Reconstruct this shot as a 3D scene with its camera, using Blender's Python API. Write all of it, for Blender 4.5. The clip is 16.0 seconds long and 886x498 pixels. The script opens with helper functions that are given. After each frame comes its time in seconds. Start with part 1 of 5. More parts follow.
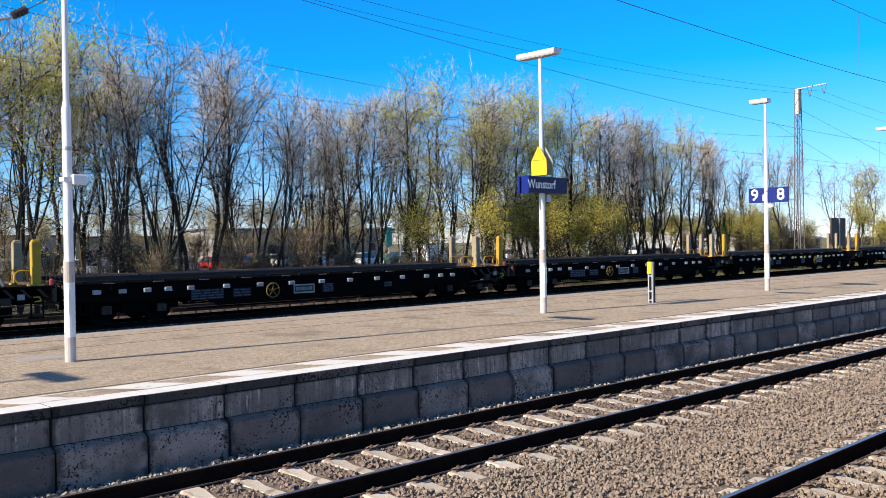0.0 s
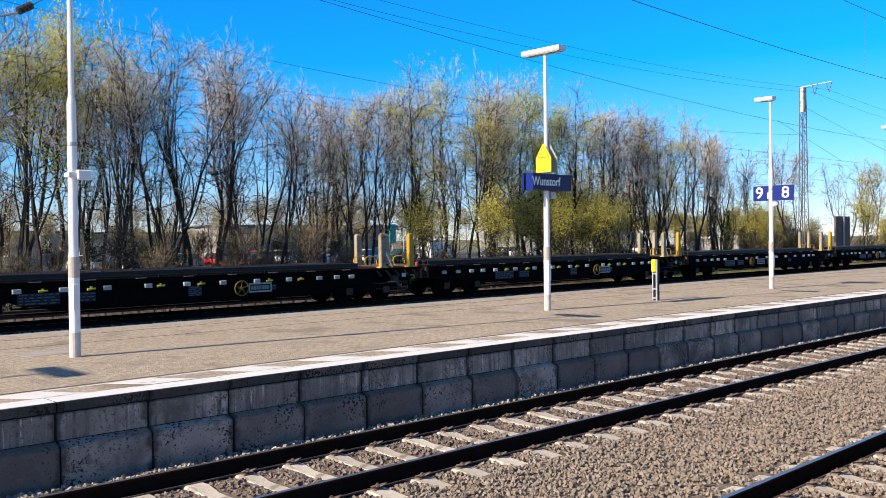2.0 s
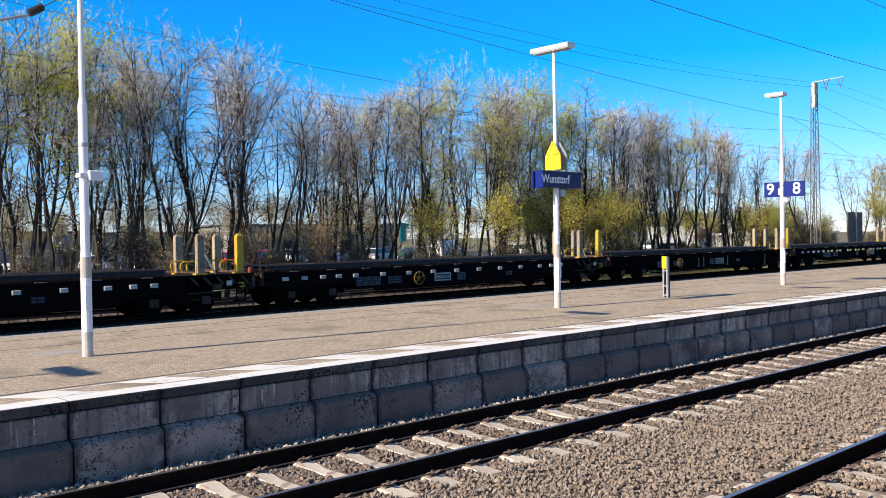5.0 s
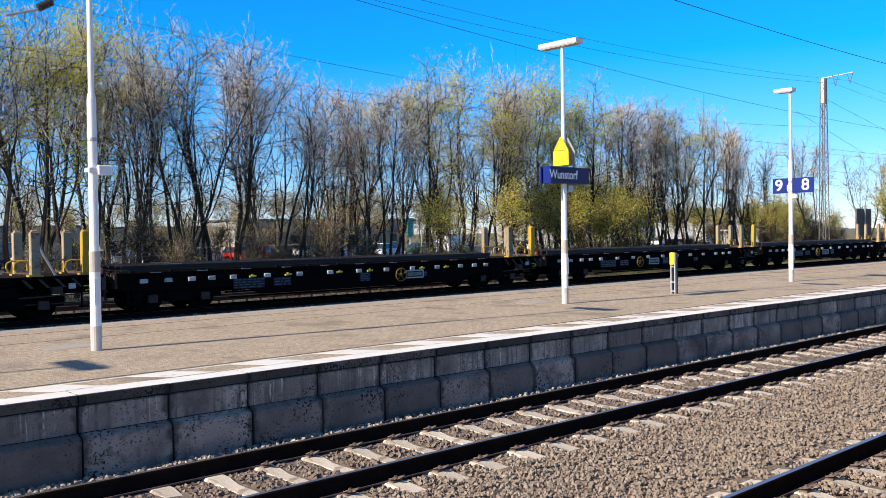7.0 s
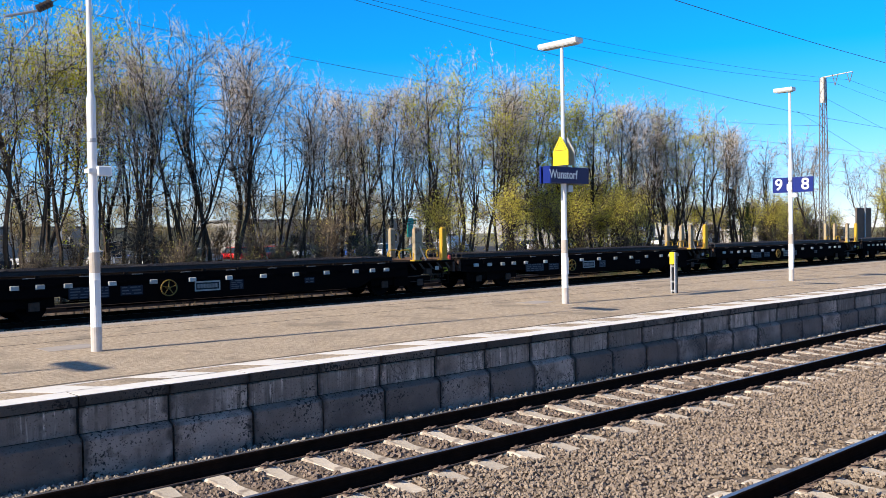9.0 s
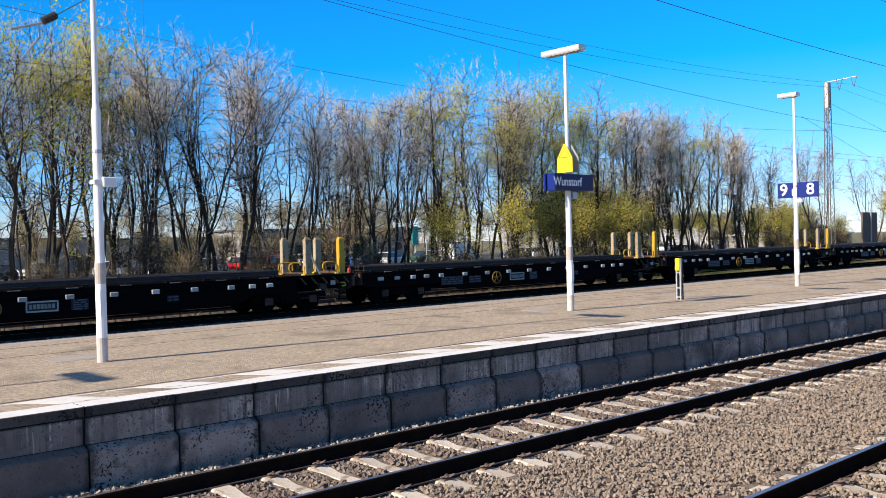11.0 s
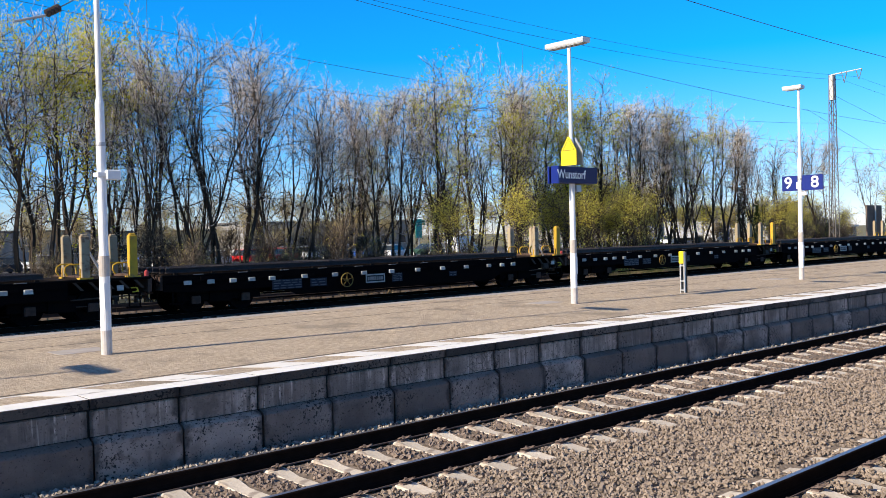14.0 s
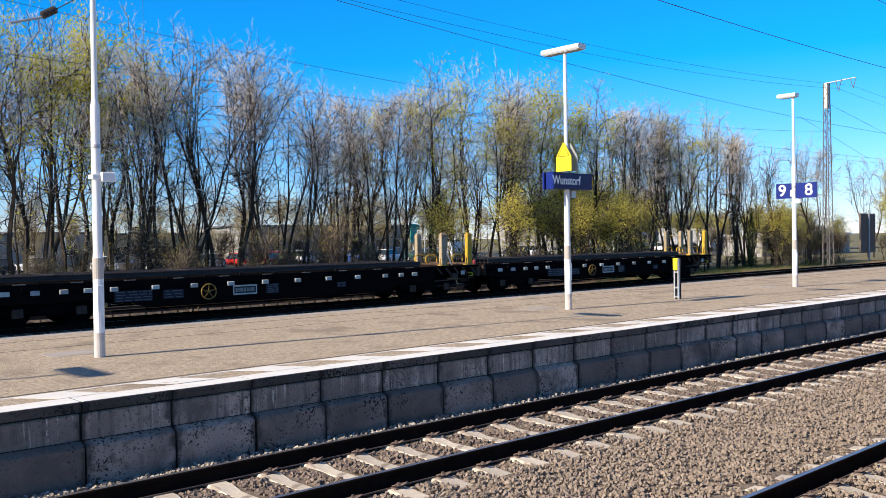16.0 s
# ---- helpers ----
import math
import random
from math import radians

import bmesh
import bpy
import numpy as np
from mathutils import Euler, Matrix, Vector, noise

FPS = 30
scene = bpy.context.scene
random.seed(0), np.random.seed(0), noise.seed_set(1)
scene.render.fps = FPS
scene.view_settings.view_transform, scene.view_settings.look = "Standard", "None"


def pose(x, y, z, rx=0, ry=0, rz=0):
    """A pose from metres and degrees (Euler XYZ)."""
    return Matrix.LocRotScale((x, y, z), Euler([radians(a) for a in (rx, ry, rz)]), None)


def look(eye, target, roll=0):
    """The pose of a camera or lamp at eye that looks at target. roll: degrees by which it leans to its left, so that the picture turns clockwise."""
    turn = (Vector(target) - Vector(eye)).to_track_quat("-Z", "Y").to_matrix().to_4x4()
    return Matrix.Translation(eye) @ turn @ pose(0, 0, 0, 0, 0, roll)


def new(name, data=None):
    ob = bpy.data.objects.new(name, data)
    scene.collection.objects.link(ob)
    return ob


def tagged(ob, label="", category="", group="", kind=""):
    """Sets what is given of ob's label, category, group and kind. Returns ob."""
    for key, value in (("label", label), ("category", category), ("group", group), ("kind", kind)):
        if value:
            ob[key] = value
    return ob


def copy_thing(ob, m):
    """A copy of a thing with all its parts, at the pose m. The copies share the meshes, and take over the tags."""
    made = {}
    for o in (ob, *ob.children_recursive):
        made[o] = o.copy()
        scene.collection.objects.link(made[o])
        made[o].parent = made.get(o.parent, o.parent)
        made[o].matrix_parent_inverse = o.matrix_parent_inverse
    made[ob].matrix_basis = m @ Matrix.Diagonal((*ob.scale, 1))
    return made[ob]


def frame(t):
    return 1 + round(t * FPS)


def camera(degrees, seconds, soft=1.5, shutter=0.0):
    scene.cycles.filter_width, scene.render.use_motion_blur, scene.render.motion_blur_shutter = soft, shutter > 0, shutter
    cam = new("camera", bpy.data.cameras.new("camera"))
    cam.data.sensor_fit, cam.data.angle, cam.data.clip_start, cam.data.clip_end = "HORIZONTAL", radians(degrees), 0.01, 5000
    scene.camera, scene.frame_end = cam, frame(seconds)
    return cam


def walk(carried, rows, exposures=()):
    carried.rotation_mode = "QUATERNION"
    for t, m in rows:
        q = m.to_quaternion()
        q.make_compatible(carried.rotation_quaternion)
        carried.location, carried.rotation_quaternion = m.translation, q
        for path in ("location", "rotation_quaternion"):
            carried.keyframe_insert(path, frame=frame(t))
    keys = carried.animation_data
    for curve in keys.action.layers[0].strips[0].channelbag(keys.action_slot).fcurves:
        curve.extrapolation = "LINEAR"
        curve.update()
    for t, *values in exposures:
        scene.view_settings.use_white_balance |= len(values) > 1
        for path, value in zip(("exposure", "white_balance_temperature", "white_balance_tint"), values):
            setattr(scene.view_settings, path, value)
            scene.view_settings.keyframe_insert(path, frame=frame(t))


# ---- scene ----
cam = camera(52.5, 16.0, 0.42)
PATH = [
    (0.0, pose(0.005, 0.003, 2.361, 89.568, 0.849, -44.077)),
    (0.5, pose(0.008, 0.013, 2.358, 89.398, 0.680, -44.401)),
    (1.0, pose(0.008, 0.011, 2.352, 89.364, 0.582, -44.052)),
    (1.5, pose(0.003, 0.028, 2.352, 89.298, 0.625, -43.957)),
    (2.0, pose(0.000, 0.020, 2.355, 89.388, 0.642, -43.857)),
    (2.5, pose(-0.003, 0.009, 2.362, 89.503, 0.834, -43.646)),
    (3.0, pose(-0.004, -0.003, 2.364, 89.435, 0.921, -43.598)),
    (3.5, pose(0.000, 0.000, 2.359, 89.473, 1.010, -43.685)),
    (4.0, pose(-0.002, -0.006, 2.357, 89.358, 0.957, -43.571)),
    (6.5, pose(-0.004, -0.004, 2.350, 89.184, 0.938, -42.737)),
    (7.0, pose(-0.011, 0.000, 2.356, 88.993, 0.806, -42.731)),
    (7.5, pose(-0.007, -0.001, 2.350, 89.070, 0.825, -42.805)),
    (8.0, pose(-0.014, 0.016, 2.365, 89.244, 0.809, -42.775)),
    (8.5, pose(-0.008, 0.006, 2.355, 89.301, 0.941, -42.833)),
    (9.0, pose(-0.009, -0.002, 2.356, 89.000, 0.930, -42.729)),
    (11.5, pose(-0.006, -0.010, 2.358, 89.588, 1.408, -42.350)),
    (12.0, pose(-0.012, -0.024, 2.361, 89.431, 1.313, -42.250)),
    (12.5, pose(-0.004, -0.007, 2.357, 89.371, 1.306, -42.147)),
    (13.0, pose(-0.008, -0.010, 2.368, 89.195, 1.200, -42.264)),
    (13.5, pose(-0.008, -0.003, 2.361, 89.046, 1.253, -42.086)),
    (14.0, pose(-0.002, -0.000, 2.362, 89.055, 1.350, -42.182)),
    (14.5, pose(-0.001, 0.007, 2.372, 88.948, 1.403, -42.345)),
    (15.0, pose(-0.005, -0.003, 2.352, 89.244, 1.364, -42.462)),
    (15.5, pose(-0.007, -0.005, 2.362, 89.346, 1.131, -42.415)),
    (16.0, pose(-0.007, -0.008, 2.361, 89.363, 0.919, -42.516)),
]
walk(cam, PATH)

# ---- light ----
SUN_AZ = radians(172.2)      # where the sun stands, from +x towards +y
SUN_EL = radians(30.2)
world = bpy.data.worlds.new("world")
scene.world = world
world.use_nodes = True
wn = world.node_tree
wn.nodes.clear()
sky = wn.nodes.new("ShaderNodeTexSky")
sky.sky_type, sky.sun_disc = "NISHITA", False
sky.sun_elevation, sky.sun_rotation = SUN_EL, radians(90) - SUN_AZ
sky.air_density, sky.dust_density, sky.ozone_density = 1.0, 0.0, 4.0
wbg = wn.nodes.new("ShaderNodeBackground")
wbg.inputs["Strength"].default_value = 0.1
wout = wn.nodes.new("ShaderNodeOutputWorld")
hue = wn.nodes.new("ShaderNodeMix")
hue.data_type, hue.blend_type = "RGBA", "MULTIPLY"
hue.inputs[0].default_value = 1.0
# a vivid blue sky, paler in the haze towards the horizon
where = wn.nodes.new("ShaderNodeTexCoord")
split = wn.nodes.new("ShaderNodeSeparateXYZ")
wn.links.new(where.outputs["Generated"], split.inputs[0])
ramp = wn.nodes.new("ShaderNodeValToRGB")
ramp.color_ramp.elements[0].position, ramp.color_ramp.elements[0].color = 0.0, (0.74, 0.8, 1.12, 1)
ramp.color_ramp.elements[1].position, ramp.color_ramp.elements[1].color = 0.19, (0.03, 0.8, 1.4, 1)
upper = ramp.color_ramp.elements.new(0.32)
upper.color = (0.04, 0.8, 1.42, 1)
zenith = ramp.color_ramp.elements.new(0.75)
zenith.color = (0.8, 0.62, 0.66, 1)
above = ramp.color_ramp.elements.new(0.46)
above.color = (0.54, 0.57, 0.78, 1)
wn.links.new(split.outputs[2], ramp.inputs[0])
wn.links.new(ramp.outputs[0], hue.inputs[7])
wn.links.new(sky.outputs[0], hue.inputs[6])
wn.links.new(hue.outputs[2], wbg.inputs[0])
wn.links.new(wbg.outputs[0], wout.inputs[0])
sun_data = bpy.data.lights.new("sun", "SUN")
sun_data.energy, sun_data.angle, sun_data.color = 5.0, radians(0.53), (1.0, 0.87, 0.7)
sun = new("sun", sun_data)
sun.matrix_world = look((0, 0, 0), (-math.cos(SUN_AZ) * math.cos(SUN_EL), -math.sin(SUN_AZ) * math.cos(SUN_EL), -math.sin(SUN_EL)))
scene.view_settings.exposure = 0.64

# ---- materials ----
def mat(name, col, rough=0.7, metal=0.0, col2=None, scale=6.0, amount=0.5, bump=0.0, bscale=60.0, detail=6.0,
        stretch=(1, 1, 1), spec=0.35, spread=0.0, island=0.0, dirt=None, dirt_scale=1.2, dirt_at=0.55):
    """Procedural surface: two colours mixed by noise, coarse dirt, a fine bump, and a spread of brightness from piece to piece."""
    m = bpy.data.materials.new(name)
    m.use_nodes = True
    t = m.node_tree
    b = t.nodes["Principled BSDF"]
    b.inputs["Roughness"].default_value, b.inputs["Metallic"].default_value = rough, metal
    b.inputs["Specular IOR Level"].default_value = spec
    tc = t.nodes.new("ShaderNodeTexCoord")
    mp = t.nodes.new("ShaderNodeMapping")
    mp.inputs["Scale"].default_value = stretch
    t.links.new(tc.outputs["Object"], mp.inputs["Vector"])
    def noise_node(sc, det=detail):
        n = t.nodes.new("ShaderNodeTexNoise")
        n.inputs["Scale"].default_value, n.inputs["Detail"].default_value = sc, det
        t.links.new(mp.outputs[0], n.inputs["Vector"])
        return n
    def ramp(src, lo, hi):
        r = t.nodes.new("ShaderNodeMapRange")
        r.inputs[1].default_value, r.inputs[2].default_value = lo, hi
        t.links.new(src, r.inputs[0])
        return r.outputs[0]
    def mix(fac, a, c, kind="MIX"):
        x = t.nodes.new("ShaderNodeMix")
        x.data_type, x.blend_type = "RGBA", kind
        for sock, v in ((x.inputs[0], fac), (x.inputs[6], a), (x.inputs[7], c)):
            if isinstance(v, (int, float)):
                sock.default_value = v
            elif isinstance(v, tuple):
                sock.default_value = (*v, 1)
            else:
                t.links.new(v, sock)
        return x.outputs[2]
    col2 = col2 or tuple(c * 0.7 for c in col)
    n1 = noise_node(scale)
    out = mix(ramp(n1.outputs[0], 0.5 - amount / 2, 0.5 + amount / 2), col, col2)
    if dirt:
        n2 = noise_node(dirt_scale, 8.0)
        out = mix(ramp(n2.outputs[0], dirt_at, dirt_at + 0.12), out, dirt)
    for kind, amp in (("ObjectInfo", spread), ("NewGeometry", island)):
        if amp:
            i = t.nodes.new("ShaderNode" + kind)
            r = t.nodes.new("ShaderNodeMapRange")
            r.inputs[3].default_value, r.inputs[4].default_value = 1 - amp, 1 + amp
            t.links.new(i.outputs["Random" if kind == "ObjectInfo" else "Random Per Island"], r.inputs[0])
            h = t.nodes.new("ShaderNodeHueSaturation")
            t.links.new(r.outputs[0], h.inputs["Value"])
            t.links.new(out, h.inputs["Color"])
            out = h.outputs[0]
    t.links.new(out, b.inputs["Base Color"])
    if bump:
        n3 = noise_node(bscale, 4.0)
        bp = t.nodes.new("ShaderNodeBump")
        bp.inputs["Strength"].default_value, bp.inputs["Distance"].default_value = bump, 0.02
        t.links.new(n3.outputs[0], bp.inputs["Height"])
        t.links.new(bp.outputs[0], b.inputs["Normal"])
    return m


def paver_mat():
    """Small brown-grey concrete pavers with sandy joints, worn and mottled."""
    m = mat("pavers", (0.53, 0.435, 0.325), 0.9, 0, (0.36, 0.293, 0.218), 17.0, 0.3, 1.0, 50, dirt=(0.3, 0.25, 0.19), dirt_scale=1.1, stretch=(1, 0.7, 1))
    t = m.node_tree
    b = t.nodes["Principled BSDF"]
    src = b.inputs["Base Color"].links[0].from_socket
    tc = t.nodes.new("ShaderNodeTexCoord")
    br = t.nodes.new("ShaderNodeTexBrick")
    for k, v in (("Scale", 1.0), ("Mortar Size", 0.006), ("Brick Width", 0.21), ("Row Height", 0.105), ("Mortar Smooth", 0.6), ("Bias", -0.1)):
        br.inputs[k].default_value = v
    br.inputs["Color1"].default_value, br.inputs["Color2"].default_value = (1.06, 1.05, 1.03, 1), (0.88, 0.87, 0.85, 1)
    br.inputs["Mortar"].default_value = (0.6, 0.56, 0.5, 1)
    t.links.new(tc.outputs["Object"], br.inputs["Vector"])
    x = t.nodes.new("ShaderNodeMix")
    x.data_type, x.blend_type = "RGBA", "MULTIPLY"
    x.inputs[0].default_value = 1
    t.links.new(src, x.inputs[6])
    t.links.new(br.outputs["Color"], x.inputs[7])
    t.links.new(x.outputs[2], b.inputs["Base Color"])
    return m


def stain_mat(name, col, streak):
    """Concrete with dark streaks that run down from the top, pores and a piece-to-piece spread."""
    m = mat(name, col, 0.9, 0, tuple(c * 0.72 for c in col), 3.0, 0.6, 1.0, 40, spread=0.5)
    t = m.node_tree
    b = t.nodes["Principled BSDF"]
    src = b.inputs["Base Color"].links[0].from_socket
    tc = t.nodes.new("ShaderNodeTexCoord")
    info = t.nodes.new("ShaderNodeObjectInfo")
    sc = t.nodes.new("ShaderNodeVectorMath")
    sc.operation = "SCALE"
    sc.inputs[3].default_value = 37.0
    cx = t.nodes.new("ShaderNodeCombineXYZ")
    for k in range(3):
        t.links.new(info.outputs["Random"], cx.inputs[k])
    t.links.new(cx.outputs[0], sc.inputs[0])
    ad = t.nodes.new("ShaderNodeVectorMath")
    t.links.new(tc.outputs["Object"], ad.inputs[0])
    t.links.new(sc.outputs[0], ad.inputs[1])
    def band(scale3, sc1, lo, hi, dark, src, detail=5.0):
        mp = t.nodes.new("ShaderNodeMapping")
        mp.inputs["Scale"].default_value = scale3
        t.links.new(ad.outputs[0], mp.inputs[0])
        n = t.nodes.new("ShaderNodeTexNoise")
        n.inputs["Scale"].default_value, n.inputs["Detail"].default_value = sc1, detail
        t.links.new(mp.outputs[0], n.inputs["Vector"])
        r = t.nodes.new("ShaderNodeMapRange")
        r.inputs[1].default_value, r.inputs[2].default_value = lo, hi
        t.links.new(n.outputs[0], r.inputs[0])
        x = t.nodes.new("ShaderNodeMix")
        x.data_type = "RGBA"
        t.links.new(r.outputs[0], x.inputs[0])
        t.links.new(src, x.inputs[6])
        x.inputs[7].default_value = (*dark, 1)
        return x.outputs[2]
    dk = tuple(c * 0.3 for c in col)
    if streak:
        src = band((16, 1, 1.0), 1.0, 0.5, 0.66, tuple(c * 0.25 for c in col), src)
        src = band((22, 1, 1.3), 1.3, 0.6, 0.72, tuple(min(1, c * 1.9) for c in col), src)
    src = band((1, 1, 1), 1.6, 0.42, 0.66, tuple(c * 0.36 for c in col), src)
    # frost cracks, in some of the blocks only
    cell = t.nodes.new("ShaderNodeTexVoronoi")
    cell.feature = "DISTANCE_TO_EDGE"
    cell.inputs["Scale"].default_value = 9.0
    bend = t.nodes.new("ShaderNodeTexNoise")
    bend.inputs["Scale"].default_value = 8.0
    t.links.new(ad.outputs[0], bend.inputs["Vector"])
    mixv = t.nodes.new("ShaderNodeMix")
    mixv.data_type, mixv.blend_type = "RGBA", "ADD"
    mixv.inputs[0].default_value = 0.12
    t.links.new(ad.outputs[0], mixv.inputs[6])
    t.links.new(bend.outputs["Color"], mixv.inputs[7])
    t.links.new(mixv.outputs[2], cell.inputs["Vector"])
    thin = t.nodes.new("ShaderNodeMapRange")
    thin.inputs[1].default_value, thin.inputs[2].default_value, thin.inputs[3].default_value, thin.inputs[4].default_value = 0.015, 0.06, 0.85, 0.0
    t.links.new(cell.outputs["Distance"], thin.inputs[0])
    some = t.nodes.new("ShaderNodeMath")
    some.operation = "GREATER_THAN"
    some.inputs[1].default_value = 0.9
    t.links.new(info.outputs["Random"], some.inputs[0])
    both = t.nodes.new("ShaderNodeMath")
    both.operation = "MULTIPLY"
    part_of = t.nodes.new("ShaderNodeTexNoise")
    part_of.inputs["Scale"].default_value = 3.0
    t.links.new(ad.outputs[0], part_of.inputs["Vector"])
    here = t.nodes.new("ShaderNodeMapRange")
    here.inputs[1].default_value, here.inputs[2].default_value = 0.42, 0.58
    t.links.new(part_of.outputs[0], here.inputs[0])
    patch = t.nodes.new("ShaderNodeMath")
    patch.operation = "MULTIPLY"
    t.links.new(thin.outputs[0], patch.inputs[0])
    t.links.new(here.outputs[0], patch.inputs[1])
    t.links.new(patch.outputs[0], both.inputs[0])
    t.links.new(some.outputs[0], both.inputs[1])
    crack = t.nodes.new("ShaderNodeMix")
    crack.data_type = "RGBA"
    t.links.new(both.outputs[0], crack.inputs[0])
    t.links.new(src, crack.inputs[6])
    crack.inputs[7].default_value = (*(c * 0.15 for c in col), 1)
    src = crack.outputs[2]
    src = band((1, 1, 1), 9.0, 0.5, 0.7, tuple(c * 0.5 for c in col), src)
    # black run-off and moss that has crept from the open joints on to the block ends
    sep = t.nodes.new("ShaderNodeSeparateXYZ")
    t.links.new(tc.outputs["Object"], sep.inputs[0])
    off = t.nodes.new("ShaderNodeMath")
    off.operation = "PINGPONG"
    off.inputs[1].default_value = 0.5065
    t.links.new(sep.outputs[0], off.inputs[0])
    rag = t.nodes.new("ShaderNodeTexNoise")
    rag.inputs["Scale"].default_value, rag.inputs["Detail"].default_value = 7.0, 4.0
    t.links.new(ad.outputs[0], rag.inputs["Vector"])
    reach = t.nodes.new("ShaderNodeMath")
    reach.operation = "MULTIPLY_ADD"
    reach.inputs[1].default_value, reach.inputs[2].default_value = -0.22, 0.09
    t.links.new(rag.outputs[0], reach.inputs[0])
    total = t.nodes.new("ShaderNodeMath")
    t.links.new(off.outputs[0], total.inputs[0])
    t.links.new(reach.outputs[0], total.inputs[1])
    creep = t.nodes.new("ShaderNodeMapRange")
    creep.inputs[1].default_value, creep.inputs[2].default_value, creep.inputs[3].default_value, creep.inputs[4].default_value = 0.0, 0.05, 0.85, 0.0
    t.links.new(total.outputs[0], creep.inputs[0])
    moss = t.nodes.new("ShaderNodeMix")
    moss.data_type = "RGBA"
    t.links.new(creep.outputs[0], moss.inputs[0])
    t.links.new(src, moss.inputs[6])
    moss.inputs[7].default_value = (*(c * 0.16 for c in col), 1)
    src = moss.outputs[2]
    src = band((1, 1, 1), 38.0, 0.62, 0.66, dk, src, 2.0)
    # open pores, thick on some blocks and few on others
    pore = t.nodes.new("ShaderNodeTexNoise")
    pore.inputs["Scale"].default_value, pore.inputs["Detail"].default_value = 30.0, 2.0
    t.links.new(ad.outputs[0], pore.inputs["Vector"])
    where_thick = t.nodes.new("ShaderNodeTexNoise")
    where_thick.inputs["Scale"].default_value, where_thick.inputs["Detail"].default_value = 1.7, 1.0
    t.links.new(ad.outputs[0], where_thick.inputs["Vector"])
    sum_ = t.nodes.new("ShaderNodeMath")
    sum_.operation = "MULTIPLY_ADD"
    sum_.inputs[1].default_value = 0.7
    t.links.new(where_thick.outputs[0], sum_.inputs[0])
    t.links.new(pore.outputs[0], sum_.inputs[2])
    hole = t.nodes.new("ShaderNodeMapRange")
    hole.inputs[1].default_value, hole.inputs[2].default_value = (1.08, 1.12) if streak else (1.0, 1.035)
    t.links.new(sum_.outputs[0], hole.inputs[0])
    dug = t.nodes.new("ShaderNodeMix")
    dug.data_type = "RGBA"
    t.links.new(hole.outputs[0], dug.inputs[0])
    t.links.new(src, dug.inputs[6])
    dug.inputs[7].default_value = (*(c * 0.12 for c in col), 1)
    src = dug.outputs[2]
    t.links.new(src, b.inputs["Base Color"])
    return m


M_PAVER = paver_mat()
M_COPING_TOP = mat("worn_white_paint", (0.82, 0.81, 0.78), 0.8, 0, (0.7, 0.68, 0.64), 5, 0.6, 0.2, 50, dirt=(0.5, 0.46, 0.4), dirt_scale=2.2, dirt_at=0.62)
M_HATCH = mat("worn_hatch_paint", (0.8, 0.79, 0.76), 0.8, 0, (0.68, 0.65, 0.6), 5, 0.6, 0.2, 50, dirt=(0.36, 0.3, 0.25), dirt_scale=5.0, dirt_at=0.6)
# brown is put into the colour to cancel blue skylight on the shaded wall
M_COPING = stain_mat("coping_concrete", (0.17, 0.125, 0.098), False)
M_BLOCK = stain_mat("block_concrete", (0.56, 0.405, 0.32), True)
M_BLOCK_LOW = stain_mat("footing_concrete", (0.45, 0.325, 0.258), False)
M_JOINT = mat("dark_joint", (0.02, 0.018, 0.016), 1.0)
# bed under and beyond the train: its shade is put into the dark colour
M_BALLAST_SHADED = mat("old_ballast_bed", (0.055, 0.043, 0.037), 1.0, 0, (0.025, 0.02, 0.018), 14, 0.4, 1.0, 25)
M_BALLAST = mat("ballast_bed", (0.25, 0.2, 0.158), 1.0, 0, (0.09, 0.072, 0.058), 18, 0.4, 1.0, 25)
M_STONE = mat("ballast_stone", (0.31, 0.25, 0.198), 0.95, 0, (0.225, 0.18, 0.143), 12, 0.5, 0.4, 60, island=0.2)
M_STONE_PALE = mat("ballast_stone_pale", (0.42, 0.375, 0.315), 0.95, 0, (0.28, 0.245, 0.205), 12, 0.5, 0.3, 80, island=0.35)
M_STONE_RUST = mat("ballast_stone_rusty", (0.24, 0.188, 0.155), 0.95, 0, (0.15, 0.115, 0.095), 12, 0.5, 0.3, 80, island=0.3)
M_SLEEPER = mat("sleeper_concrete", (0.64, 0.575, 0.485), 0.9, 0, (0.47, 0.415, 0.345), 7, 0.6, 0.4, 40, spread=0.12, dirt=(0.3, 0.25, 0.21), dirt_scale=6, dirt_at=0.58)
# rust taken almost to black: the flanks' shade is in this colour
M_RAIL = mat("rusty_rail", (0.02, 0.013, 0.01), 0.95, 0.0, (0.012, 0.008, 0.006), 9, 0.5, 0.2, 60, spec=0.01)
M_RAIL_TOP = mat("polished_rail_head", (0.5, 0.47, 0.45), 0.42, 0.9, (0.36, 0.33, 0.31), 3, 0.5, 0.0, 60, stretch=(0.2, 6, 1))
M_CLIP = mat("rusty_clip", (0.22, 0.165, 0.15), 0.8, 0.1, (0.07, 0.05, 0.04), 25, 0.5)
M_GRASS_GROUND = mat("rough_ground", (0.2, 0.17, 0.1), 1.0, 0, (0.1, 0.11, 0.045), 0.35, 0.35, 0.6, 12, dirt=(0.24, 0.2, 0.13), dirt_scale=1.5)
M_ASPHALT = mat("asphalt", (0.075, 0.075, 0.075), 0.9, 0, (0.05, 0.05, 0.05), 1.0, 0.5, 0.3, 90)
M_DRY = mat("dry_grass", (0.3, 0.22, 0.12), 0.9, 0, (0.2, 0.145, 0.08), 4, 0.5, island=0.3)
